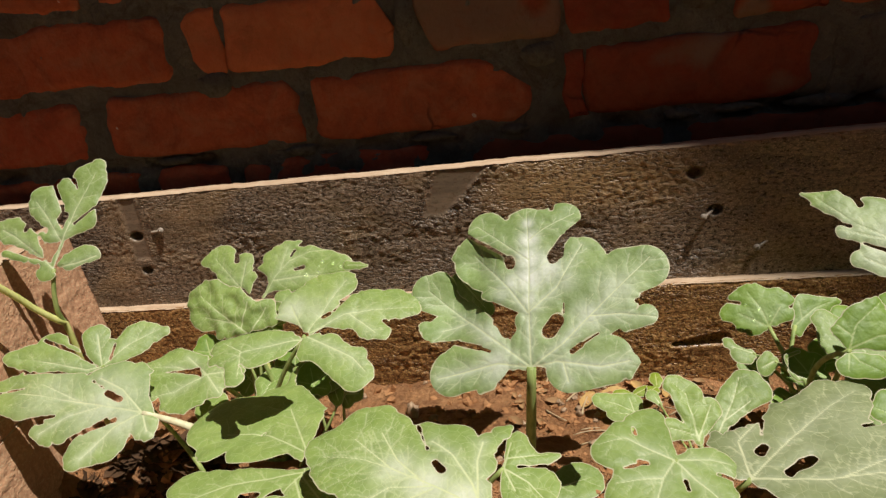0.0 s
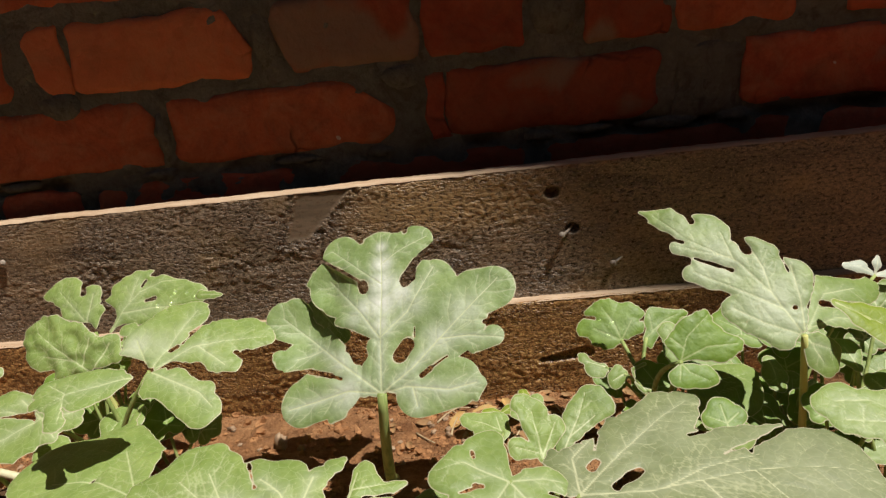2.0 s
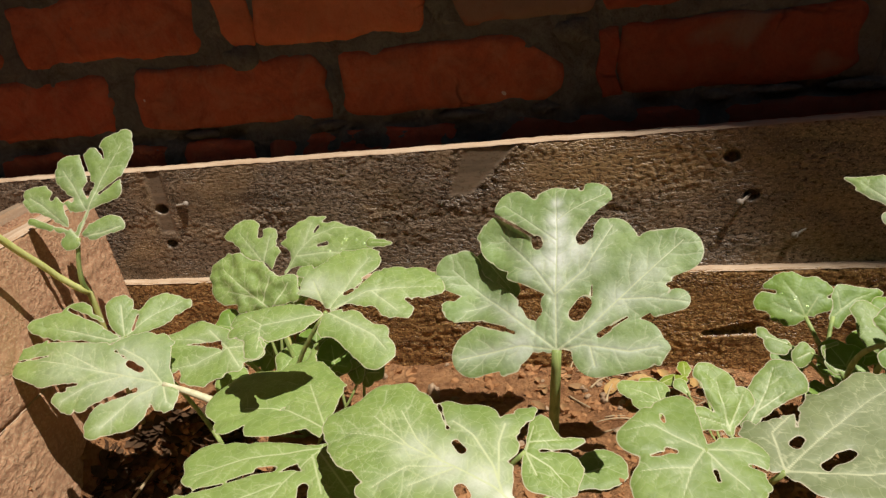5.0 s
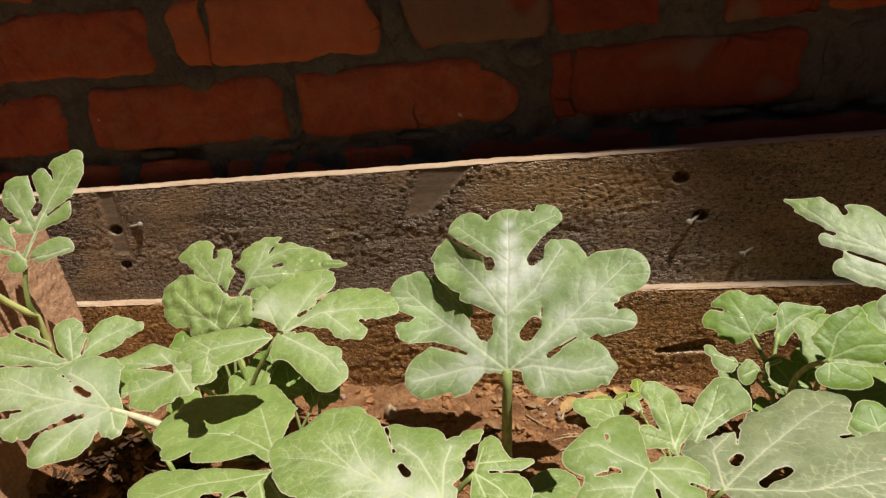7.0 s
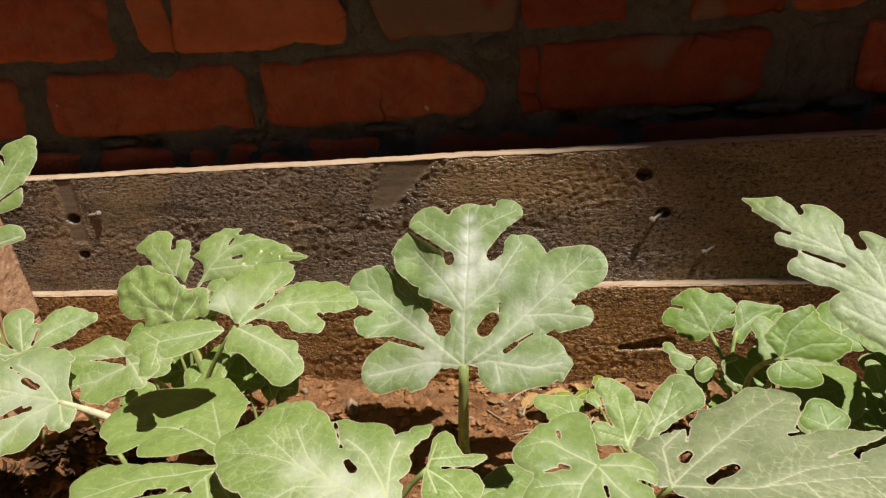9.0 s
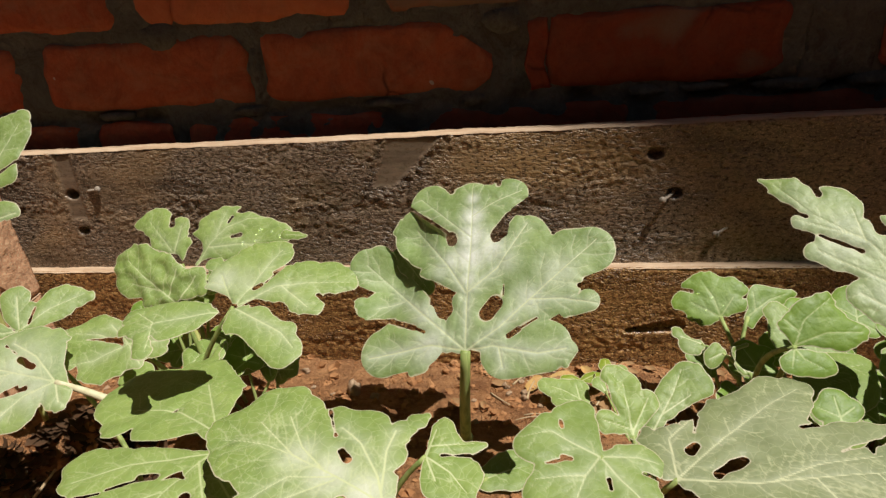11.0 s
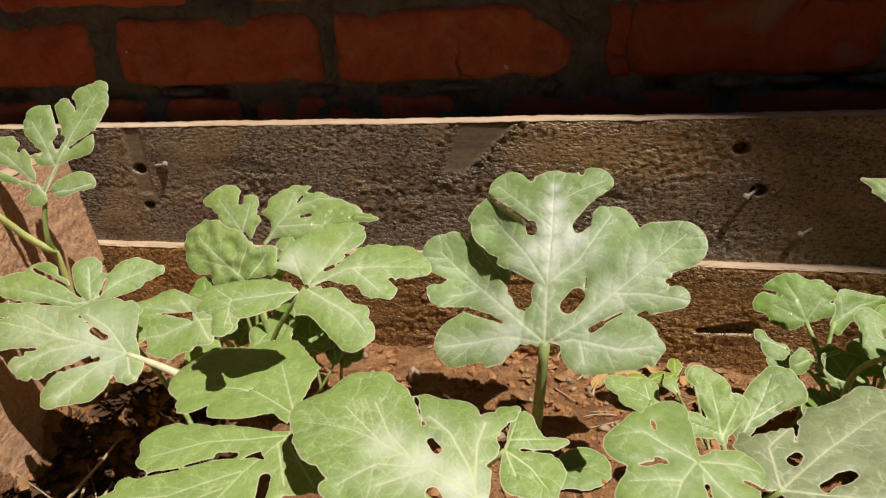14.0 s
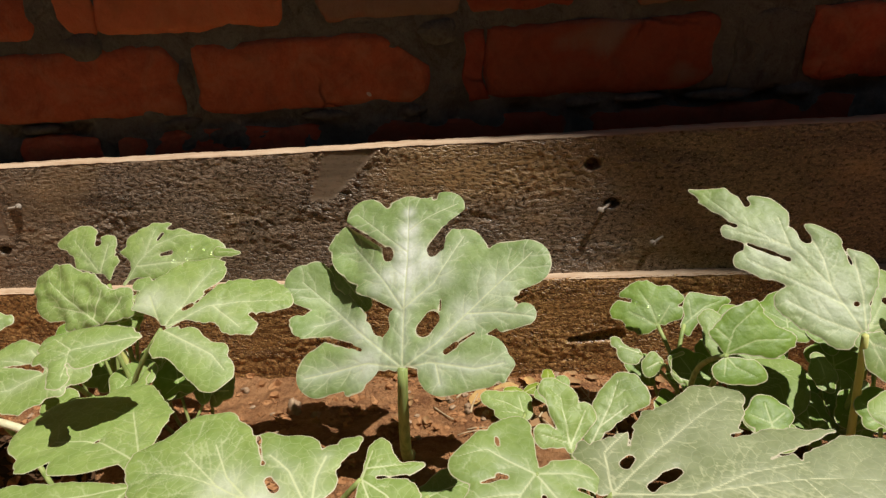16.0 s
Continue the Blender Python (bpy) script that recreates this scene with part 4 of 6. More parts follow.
leaf(plant, (-0.085, 0.475, 0.148), (0.98, -0.19, -0.06), (-0.10, -0.75, 0.65),
     [(1, 0, -4, 10, 5, 3), (0, 11, 0, 6, 3, 1)],
     bend=0.002, bloom=0, step=1.2, material=LEAF_YOUNG)
leaf(plant, (-0.1793, 0.475, 0.123), (-0.56, 0.611, 0.56), (-0.115, -0.727, 0.677),
     [(-5, 53, 161, 35, 14.5, 10.1), (-17, 61, 52, 9.2, 6.9, 1.4), (-2, 24, 292, 14.7, 8.7, 1.2), (12, 14, 218, 1.5, 4.3, 2.9), (12, 34, 123, 1.5, 8.9, 8.3), (2, 3, 20, 8.9, 1.2, 6), (12, 26, 347, 7.1, 4.4, 8.3), (-13, 33, 346, 8.4, 5.7, 1.2), (-19, 54, 336, 10.2, 1.5, 1.3)],
     bend=0.004, cuts=[(6.5, 39.8, 9.8, 46.4, 2.3), (15.7, 20, 19.8, 20.2, 1.7)],
     ribs=[(0, 0, -4, 22, -10, 58), (-2, 13, 14, 33)],
     seed=14.06, bloom=0.3, step=1.0, material=LEAF_YOUNG, foot=foot_at(-0.150, 0.425))
leaf(plant, (-0.161, 0.425, 0.1122), (-0.731, 0.439, 0.522), (-0.101, -0.827, 0.553),
     [(-6, 45, 153, 49.2, 22.1, 10.2), (21, -8, 353, 8.5, 5.7, 13.4), (-9, 61, 79, 11.7, 11.3, 4.8), (-13, 15, 87, 13.6, 3.5, 15.7), (-22, 58, 159, 14.3, 1.2, 1.3), (13, 28, 139, 10.2, 11.7, 2.5), (24, 0, 56, 7.7, 2.9, 2.7), (24, -10, 327, 1.5, 4.3, 5.7), (14, 38, 277, 37.3, 6.1, 2.3), (-22, 57, 38, 6.5, 1.2, 5.5), (-17, 21, 58, 2.6, 5, 7)],
     bend=0.004,
     ribs=[(0, -1, -4, 25, -7, 60), (-3, 18, -16, 41), (-1, 10, 18, 20), (0, -1, 25, 4)],
     seed=15.43, bloom=0.1, crinkle=0.0022, step=0.9, material=LEAF_YOUNG, foot=foot_at(-0.150, 0.425))
leaf(plant, (-0.1881, 0.395, 0.0946), (-0.968, 0.25, 0.02), (-0.098, -0.45, 0.888),
     [(-18, 14, 15, 49, 18, 1.2), (-3, -8, 289, 30, 14.5, 1.2), (10, 41, 178, 29.1, 12.3, 6), (1, -28, 33, 15.4, 5.6, 9.7), (7, 5, 221, 31.2, 6.3, 3.4), (-21, 43, 35, 9.7, 7.8, 4.4), (0, 69, 184, 8.6, 4.4, 9.3), (-23, -7, 320, 5.1, 2.8, 1.2), (6, 51, 89, 10.8, 11.5, 1.7)] +
     [(-33, 3, 37, 1.5, 1.9, 3.3), (7, -28, 6, 3.9, 3.2, 6.7), (-2, -24, 16, 1.5, 4.9, 6.3), (-15, -15, 340, 42.2, 2.5, 4.6), (14, -12, 188, 5, 1.8, 1.2)],
     bend=0.006,
     ribs=[(0, 0, 3, 31, 0, 63), (0, 0, -18, 22, -25, 44), (0, 0, 13, 27), (0, 0, -13, -19), (0, 0, 7, -23)],
     seed=8.58, bloom=0.4, step=1.0, material=LEAF_YOUNG, foot=foot_at(-0.150, 0.425))
leaf(plant, (-0.133, 0.425, 0.045), (0.53, 0.77, 0.34), (0.00, -0.41, 0.91),
     [(0, 0, -20, 20, 7, 19), (-5, 24, 42, 12, 21, 18)],
     bend=0.004, bloom=0, step=1.2, material=LEAF_YOUNG, foot=foot_at(-0.150, 0.425), stalk=0.0014)
leaf(plant, (-0.153, 0.405, 0.066), (0.61, 0.72, 0.32), (0.00, -0.41, 0.91),
     [(0, 0, -20, 12, 6, 14), (-4, 14, 27, 9, 15, 13)],
     bend=0.004, bloom=0, step=1.2, material=LEAF_YOUNG, foot=foot_at(-0.150, 0.425), stalk=0.0012)
leaf(plant, (-0.204, 0.400, 0.050), (0.20, 0.90, 0.40), (0.00, -0.41, 0.91),
     [(0, 0, -11, 10, 5, 12), (-2, 12, 33, 5, 13, 11)],
     bend=0.004, bloom=0, step=1.2, material=LEAF_YOUNG, foot=foot_at(-0.150, 0.425), stalk=0.0012)
leaf(plant, (-0.100, 0.430, 0.043), (-0.44, 0.82, 0.36), (0.00, -0.41, 0.91),
     [(0, 0, 3, 12, 5, 8)],
     bend=0.004, bloom=0, step=1.2, material=LEAF_YOUNG, foot=foot_at(-0.150, 0.425), stalk=0.0012)
vine(plant, [(-0.150, 0.425, soil_height(-0.150, 0.425)), (-0.152, 0.428, 0.05), (-0.160, 0.438, 0.105)], 0.0032, 0.0022)

plant = plant_at(-0.185, 0.352, "watermelon plant with a broad pale dusty leaf by the side board")
leaf(plant, (-0.2826, 0.405, 0.1009), (-0.963, -0.07, 0.261), (0.25, -0.6, 0.76),
     [(-3, 7, 104, 13.6, 3, 15.2), (29, -18, 306, 38.4, 14.8, 1.2), (-5, 59, 332, 5.5, 9.5, 4.5), (36, -31, 160, 6.5, 9.3, 4.9), (-2, 15, 323, 10.8, 8.1, 1.2), (9, 46, 280, 11.2, 14.3, 10.8), (24, 15, 258, 24.4, 11.8, 1.5), (34, -23, 344, 1.5, 10.9, 12.2), (1, 32, 320, 7.5, 13.3, 6.5)] +
     [(4, 60, 338, 17.6, 7.5, 6), (18, -24, 318, 19.2, 3.6, 2.7), (-10, 67, 50, 5.3, 1.8, 6.6), (33, -33, 128, 5.1, 1.5, 1.2), (14, -17, 126, 13, 1.2, 1.2)],
     bend=0.006, cuts=[(15.2, 54.6, 7.5, 23.5, 1.4), (7.5, 23.5, -0.6, 4.1, 0.8), (20.6, -2.7, 6.3, -3.7, 0.6)],
     ribs=[(0, 0, -5, 11, -3, 52, -3, 77), (0, 0, 26, 14), (0, 0, 22, -14, 40, -33)],
     seed=5.84, bloom=0.3, step=1.0, material=LEAF, foot=foot_at(-0.185, 0.352))
leaf(plant, (-0.2234, 0.357, 0.087), (-0.981, 0.07, 0.18), (0.122, -0.499, 0.858),
     [(17, 33, 318, 31.4, 23, 23.5), (1, 95, 1, 29.4, 21.3, 16.7), (-26, 31, 279, 15.4, 4.5, 8.3), (-26, 55, 104, 2.8, 7.1, 9.6), (-9, -5, 29, 16.4, 11.6, 16.4), (-25, 68, 0, 10.4, 9.8, 5.2), (-36, 37, 299, 3.7, 8.9, 5.6), (9, 67, 343, 25.1, 15.8, 20.6), (-19, -11, 98, 3.3, 1.8, 4.8)] +
     [(34, 11, 345, 9.1, 2.5, 10.7), (-32, 29, 148, 12.5, 14.7, 16.2), (6, 127, 112, 13, 14.6, 2.9), (-19, 4, 265, 9.8, 2.3, 1.2), (12, 2, 23, 13.5, 2, 14.2), (-33, 60, 30, 1.9, 2, 3.7)],
     bend=0.006, cuts=[(-21, 97.7, -12.5, 68.9, 1.2), (-21, 37.7, -8.4, 18.9, 1.5), (19.2, 53.1, 14.4, 40.7, 0.5), (0.3, 137.3, 7, 109.8, 0.6), (-16.7, 1.7, -19.4, -2, 0.8), (7, 22.3, 10.5, 35.8, 2.2)],
     ribs=[(0, 0, 0, 29, 1, 76, 2, 125), (0, 33, -11, 56, -27, 74), (0, 0, -14, 16, -40, 29), (0, 0, 15, 24, 22, 48), (2, 58, 11, 94, 11, 133), (0, 0, -13, -10)],
     seed=7.21, bloom=0.6, dust=[(2, 30, 28, 0.50), (-8, 12, 16, 0.50), (3, 80, 26, 0.30)], step=1.0, material=LEAF, foot=(-0.187, 0.356, 0.073), stalk=0.0024, skin=STALK_PALE)

plant = plant_at(-0.322, 0.440, "watermelon shoot with deeply cut leaf climbing the side board")
leaf(plant, (-0.3173, 0.43, 0.1791), (0.279, 0.578, 0.767), (0.15, -0.815, 0.56),
     [(-2, 80, 170, 39.3, 14.8, 9.3), (-20, 23, 176, 16.5, 3.7, 7.5), (-21, 15, 284, 25.2, 6.7, 11.4), (11, 10, 48, 12.3, 8.3, 7.9), (-33, 55, 75, 23, 9.8, 13.4), (-5, -4, 357, 1.5, 8.3, 6.9), (6, 46, 206, 19.3, 12.7, 4.6), (-19, 35, 107, 14.7, 7.5, 1.2), (0, 94, 195, 4.6, 6.7, 10.7)] +
     [(-27, 2, 271, 17, 4.2, 3.7), (5, 6, 223, 1.5, 4.2, 2.9), (26, 13, 13, 5.5, 1.3, 6.2), (-25, 45, 357, 1.5, 11.8, 13.2), (-19, 68, 228, 9.2, 8.3, 3.5), (-21, 19, 56, 13.2, 1.2, 6.7), (26, 22, 152, 4, 4.1, 2.2), (-57, 23, 52, 15.4, 5.1, 2), (-1, -3, 302, 10.9, 1.4, 3.7)] +
     [(-2, 3, 1, 21.2, 2.7, 1.2), (-57, 16, 116, 10.1, 2, 3.1), (-35, 39, 335, 10.2, 2.4, 3.7), (-11, 85, 194, 8, 1.2, 1.2)],
     bend=0.003, cuts=[(-27.1, 66, -15.3, 52.8, 1.3), (-15.3, 52.8, -12.6, 49.1, 1.2), (-12.6, 73.9, -17.7, 78, 1.2), (1.2, 40.3, 12.1, 57, 1.2), (-32.9, 30.2, -19.1, 29, 1.8), (-21.9, 21.8, -8.3, 7.9, 1.7), (-47.2, 6.5, -11.9, 4.8, 1.2), (4.7, 17, 13.9, 30.3, 2.2), (-35.4, 24.7, -34.1, 32.7, 1.9), (-9.1, 70.1, -14.3, 77.4, 0.8)],
     ribs=[(0, 0, -2, 18, -2, 52, 1, 88), (0, 0, -15, 7, -41, 17, -54, 20), (-4, 24, -22, 40, -36, 50), (0, 0, 17, 9, 30, 19)],
     seed=4.47, bloom=0.35, step=0.9, material=LEAF, foot=(-0.325, 0.432, 0.129), stalk=0.0019)
vine(plant, [(-0.322, 0.440, soil_height(-0.322, 0.440)), (-0.324, 0.438, 0.06), (-0.325, 0.432, 0.129), (-0.326, 0.427, 0.134), (-0.334, 0.415, 0.151), (-0.341, 0.400, 0.176), (-0.346, 0.385, 0.199), (-0.350, 0.365, 0.226)], 0.0024, 0.0030)

plant = plant_at(0.020, 0.300, "low watermelon plant with broad overlapping pale green leaves")
leaf(plant, (-0.0677, 0.272, 0.0994), (-0.915, -0.402, -0.02), (0, -0.05, 0.999),
     [(81, 3, 358, 34.6, 17.8, 34.5), (-48, 44, 78, 60.6, 18.9, 19.1), (-29, 75, 11, 12.4, 28.8, 19.2), (-27, -5, 72, 18.9, 15.8, 14), (37, 3, 4, 28.3, 13.6, 14.9), (-33, 25, 279, 29.2, 23.1, 2.6), (20, 67, 288, 8.9, 14.8, 10.9), (78, 6, 214, 31.4, 26.5, 2.3), (48, 2, 268, 36.3, 18.9, 1.2)] +
     [(-36, -14, 117, 13.1, 8.4, 1.4), (100, 8, 140, 9, 13.6, 5.5), (55, 58, 226, 3.4, 7.8, 10.9), (-56, 62, 352, 10.2, 5.8, 1.2), (0, -4, 6, 42.9, 1.2, 18.7), (-63, 57, 137, 26.2, 1.4, 21.8), (52, -16, 59, 3.7, 2.8, 6.2), (111, -1, 100, 32.5, 3.4, 2.1), (-50, 15, 300, 6.8, 2.9, 1.2)] +
     [(-6, 80, 7, 3.2, 2.6, 5.4), (40, 42, 84, 1.5, 1.2, 1.2)],
     bend=0.004, cuts=[(31.9, 48, 19.6, 18.1, 1.4), (-40.6, 60, -38.5, 53.6, 1.1), (-3.2, 36.5, -5.9, 29.2, 2.7), (-3.7, 53.7, -4.8, 35.1, 1), (-24.6, 87, -33.9, 58.7, 1.3), (-0.2, 85.8, 1.5, 82.8, 1.2), (-2.7, 71.9, -4.5, 57.6, 1), (-26.9, 13.4, -37.6, 15.4, 2.7), (19.2, 13.8, 11.6, 7.2, 4.3)],
     ribs=[(0, 0, 22, -3, 72, 2), (20, -1, 51, 20, 65, 45), (0, 0, 3, 18, 9, 42, 10, 73), (0, 0, -20, 24, -38, 41, -49, 55), (-4, 6, -35, 4), (-3, 2, -40, -10), (-27, 34, -32, 63, -26, 92), (-19, 25, -22, 61, -17, 79)],
     seed=16.8, bloom=0.1, step=0.9, material=LEAF_YOUNG, foot=foot_at(0.020, 0.300))
leaf(plant, (0.0499, 0.209, 0.1185), (-0.874, 0.452, 0.181), (0.096, -0.204, 0.974),
     [(4, 57, 341, 32, 38.1, 18.8), (-4, 10, 20, 12.5, 9.2, 20.4), (21, 103, 251, 14.8, 11.3, 24.6), (-15, 100, 108, 37.8, 5.5, 19.3), (25, 31, 9, 14.9, 13.9, 20.4), (-19, 25, 335, 32, 7.4, 1.3), (39, 27, 49, 5.3, 3.3, 8), (-19, 98, 253, 1.5, 2.9, 1.6), (-24, 21, 16, 9.4, 1.2, 7.1)] +
     [(58, 27, 287, 4.8, 2.5, 6), (-31, 57, 14, 11.5, 3.9, 5), (-15, 13, 348, 1.5, 1.2, 2.6), (-19, 19, 100, 7.6, 4.1, 10.9), (-2, 1, 15, 3.4, 1.2, 4.2), (27, 101, 137, 6.4, 12.8, 11.4), (50, 26, 59, 3.8, 1.2, 1.2), (-7, 5, 315, 2.6, 1.9, 1.2)],
     bend=0.007, cuts=[(35.2, 71.6, 22.5, 56.2, 0.6), (13.6, 40.8, 16.3, 46.7, 2.1), (-8, 24.5, -5.8, 28.7, 3.1)],
     ribs=[(0, 0, 3, 15, 3, 40, 2, 65, 0, 82, -7, 105), (2, 10, 13, 22, 24, 41, 28, 57), (8, 16, 27, 28, 41, 33), (2, 40, -8, 58, -26, 66), (2, 65, 10, 96), (3, 47, 8, 65, 21, 86), (1, 38, -17, 51)],
     seed=18.17, bloom=0.45, dust=[(3, 62, 12, 0.55), (3, 42, 14, 0.7), (3, 22, 12, 0.8), (1, 6, 10, 0.9), (12, 20, 10, 0.45)], step=0.8, material=LEAF_YOUNG, foot=foot_at(0.020, 0.300))
leaf(plant, (0.0457, 0.3, 0.0767), (0.989, -0.111, -0.101), (0.064, -0.296, 0.953),
     [(8, 16, 251, 30.2, 17.3, 7.2), (15, 2, 212, 1.5, 2.7, 1.3), (-26, 2, 6, 2.5, 1.3, 3.5), (-10, 22, 330, 11, 5.2, 2.3), (6, 1, 274, 16.5, 1.2, 1.2), (17, 9, 324, 21.7, 8, 7.9), (12, 24, 318, 12.9, 12.9, 1.3), (-1, 8, 357, 20.6, 4.7, 1.2), (-3, 3, 335, 1.5, 3.1, 4.5)],
     bend=0.006, cuts=[(-3.1, 8.5, -6.8, 24.6, 0.7), (-10.2, 30.9, -8.7, 35.8, 1)],
     ribs=[(0, 0, -19, 2), (0, 0, -7, 1, -15, 26), (0, 0, 7, 16, 18, 28), (0, 0, 14, 9)],
     seed=19.54, bloom=0.0, step=0.8, material=LEAF_YOUNG, foot=foot_at(0.020, 0.300))
leaf(plant, (0.075, 0.365, 0.003), (0.92, 0.39, 0.03), (0.10, -0.30, 0.95),
     [(0, 0, -4, 17, 10, 16), (-1, 17, 1, 6, 16, 16)],
     bend=0.003, bloom=0, step=1.2, material=LEAF, foot=foot_at(0.020, 0.300))

plant = plant_at(0.190, 0.310, "watermelon plant with rounded and dusty greyish leaves")
leaf(plant, (0.141, 0.274, 0.1009), (-0.981, 0.15, 0.12), (0.081, -0.244, 0.966),
     [(0, 2, 35, 15.4, 5.3, 19.1), (-25, -25, 76, 25.6, 1.2, 13.9), (-27, 17, 96, 47.2, 18.4, 9.3), (27, 13, 325, 8.4, 9.1, 8.1), (-4, -9, 98, 11.6, 14.9, 4.5), (-37, 1, 110, 16.6, 2.9, 17.9), (-20, -25, 265, 1.5, 5, 3.6), (-15, -28, 38, 1.5, 3.8, 5.1), (-41, 15, 11, 1.5, 1.7, 1.2)] +
     [(28, 18, 153, 1.5, 5.5, 4.2), (0, 32, 97, 17.4, 12.6, 4.6), (8, -28, 356, 4, 1.5, 1.2), (8, -23, 33, 1.5, 1.2, 1.2), (10, -24, 349, 3.7, 1.2, 1.2)],
     bend=0.007, cuts=[(-4, -21.9, -5.2, -28.3, 0.7), (-10.5, 26.1, -5.7, 15.6, 0.6), (18.5, 22.5, 13.8, 20.8, 0.9), (-4.6, 17.7, -4.9, 14.5, 1.7), (-11.7, -5.5, -16.5, -6.8, 1.3)],
     ribs=[(0, 0, 4, 13, 9, 26, 2, 40), (0, 0, -13, 6, -21, 31), (0, 0, -11, -11, -19, -21), (0, 0, 4, -18, 3, -29), (-13, 6, -32, 10)],
     seed=20.91, bloom=0.35, step=0.85, material=LEAF, foot=foot_at(0.190, 0.310))
leaf(plant, (0.166, 0.326, 0.073), (-0.18, 0.77, 0.61), (0.10, -0.60, 0.79),
     [(0, 0, 5, 28, 3, 10), (3, 31, -31, 8, 10, 8), (0, 1, 38, 22, 2, 8), (-1, 4, -62, 13, 3, 8)],
     bend=0.008, bloom=0, crinkle=0.002, step=1.2, material=LEAF_YOUNG, foot=foot_at(0.190, 0.310))
leaf(plant, (0.167, 0.465, 0.006), (-0.44, 0.78, 0.45), (0.00, -0.50, 0.86),
     [(0, 0, -4, 9, 2, 6)],
     bend=0.002, bloom=0, step=1.2, material=LEAF_YOUNG, foot=foot_at(0.190, 0.310), stalk=0.001)
leaf(plant, (0.180, 0.470, 0.011), (0.01, 0.86, 0.50), (0.00, -0.50, 0.86),
     [(0, 0, 1, 10, 3, 7)],
     bend=0.002, bloom=0, step=1.2, material=LEAF_YOUNG, foot=foot_at(0.190, 0.310), stalk=0.001)
leaf(plant, (0.1787, 0.34, 0.0605), (0.201, 0.803, 0.562), (-0.101, -0.553, 0.827),
     [(2, 29, 149, 8.6, 2, 9.7), (3, 13, 207, 3.5, 6.6, 5.8), (23, 38, 192, 11.9, 13, 2.3), (0, 5, 68, 1.7, 2.2, 1.2), (5, 31, 27, 14.2, 4.6, 4.6), (0, 1, 8, 4.5, 1.2, 4.1), (20, 46, 296, 1.5, 10.1, 9), (12, 34, 167, 8.6, 9.8, 6.4)],
     bend=0.005,
     ribs=[(0, 0, 11, 31, 15, 49), (5, 15, 22, 32)],
     seed=22.28, bloom=0.15, step=1.0, material=LEAF, foot=foot_at(0.190, 0.310))
leaf(plant, (0.1776, 0.265, 0.0951), (0.999, 0.04, 0), (0.005, -0.119, 0.993),
     [(0, 22, 350, 46.9, 17.9, 37.7), (-3, 129, 318, 17.9, 32, 26.8), (-18, -1, 13, 8.4, 14.2, 21.7), (-50, 60, 311, 18.5, 20.9, 17.3), (-34, 94, 345, 30.1, 9.6, 3.1), (-56, 34, 90, 15.6, 4.5, 18.6), (-34, -8, 80, 5.2, 3.5, 8.2), (-42, 123, 347, 9.2, 3.6, 1.2), (19, 152, 266, 15.1, 3, 16.6)] +
     [(-76, 82, 54, 5.9, 5.9, 8.6), (-34, 7, 130, 4.3, 5.1, 9), (10, 18, 155, 1.5, 5.5, 4.2), (-59, 42, 302, 2.8, 4.7, 2.1), (-44, 107, 0, 19.3, 1.2, 1.2), (25, 88, 314, 17.7, 7.2, 23.2), (-32, 156, 39, 12.9, 8.5, 3.3), (-12, -13, 15, 8.6, 1.6, 9.3), (-39, 12, 31, 4.2, 1.9, 5.7)] +
     [(19, 146, 142, 1.5, 2.7, 3.6), (-1, 162, 80, 1.5, 1.2, 1.2)],
     bend=0.003, cuts=[(-21.4, 87.2, -28.8, 105.5, 0.7), (-28.8, 105.5, -43.7, 134.3, 0.4), (-40.7, 83.3, -37.6, 73.6, 1.1), (-18.5, 10.8, -22.8, 14.3, 2.9), (-32.4, 16.3, -43.4, 20.1, 0.9), (-3.9, 20.8, -13.7, 36.3, 2.7)],
     ribs=[(0, 0, 2, 38, -3, 69, -8, 104, -7, 131, -3, 164), (0, 0, -25, 27, -53, 61, -70, 84), (0, 0, -27, 2, -42, 17), (1, 45, -11, 71, -19, 106), (-7, 98, 12, 106, 24, 112), (-2, 67, 18, 75)],
     seed=23.65, bloom=0.7, dust=[(0, 130, 40, 0.40), (-6, 84, 24, 0.35), (-40, 70, 24, 0.28), (-20, 34, 18, 0.25)], step=1.1, material=LEAF_GREY, foot=foot_at(0.190, 0.310))

plant = plant_at(0.275, 0.420, "young watermelon plant with rounded leaves beside the board")
leaf(plant, (0.2533, 0.472, 0.0708), (-0.491, 0.601, 0.631), (-0.078, -0.752, 0.655),
     [(5, 19, 103, 15, 20.1, 9.1), (-16, 25, 126, 12.4, 8.2, 19.4), (6, 0, 63, 8.3, 3.2, 10.7), (17, -1, 288, 36.1, 3.8, 4.4), (-5, 34, 43, 4.2, 5.2, 1.4), (13, 31, 121, 2.3, 4.3, 2.3), (19, -3, 288, 13.2, 1.2, 1.2), (-24, 24, 52, 3.4, 1.3, 4.4), (26, 9, 324, 1.8, 5.2, 6.8), (4, 34, 143, 25, 3.2, 1.2), (-20, 21, 8, 5, 1.2, 1.2)],
     bend=0.004, cuts=[(-11.1, 33.3, -5.8, 28.4, 1.6), (23.2, 3.7, 29.7, 3.9, 1)],
     ribs=[(0, 0, 4, 15, 5, 32), (0, 0, 17, 8), (-1, 1, -12, 21)],
     seed=31.87, bloom=0.35, drops=[(-6, 10, 1.2), (3, 16, 1.6), (-14, 4, 1.3), (6, 6, 1.0), (-3, 24, 1.1), (-18, 8, 1.4)], step=1.0, material=LEAF_GREEN, foot=foot_at(0.275, 0.420))
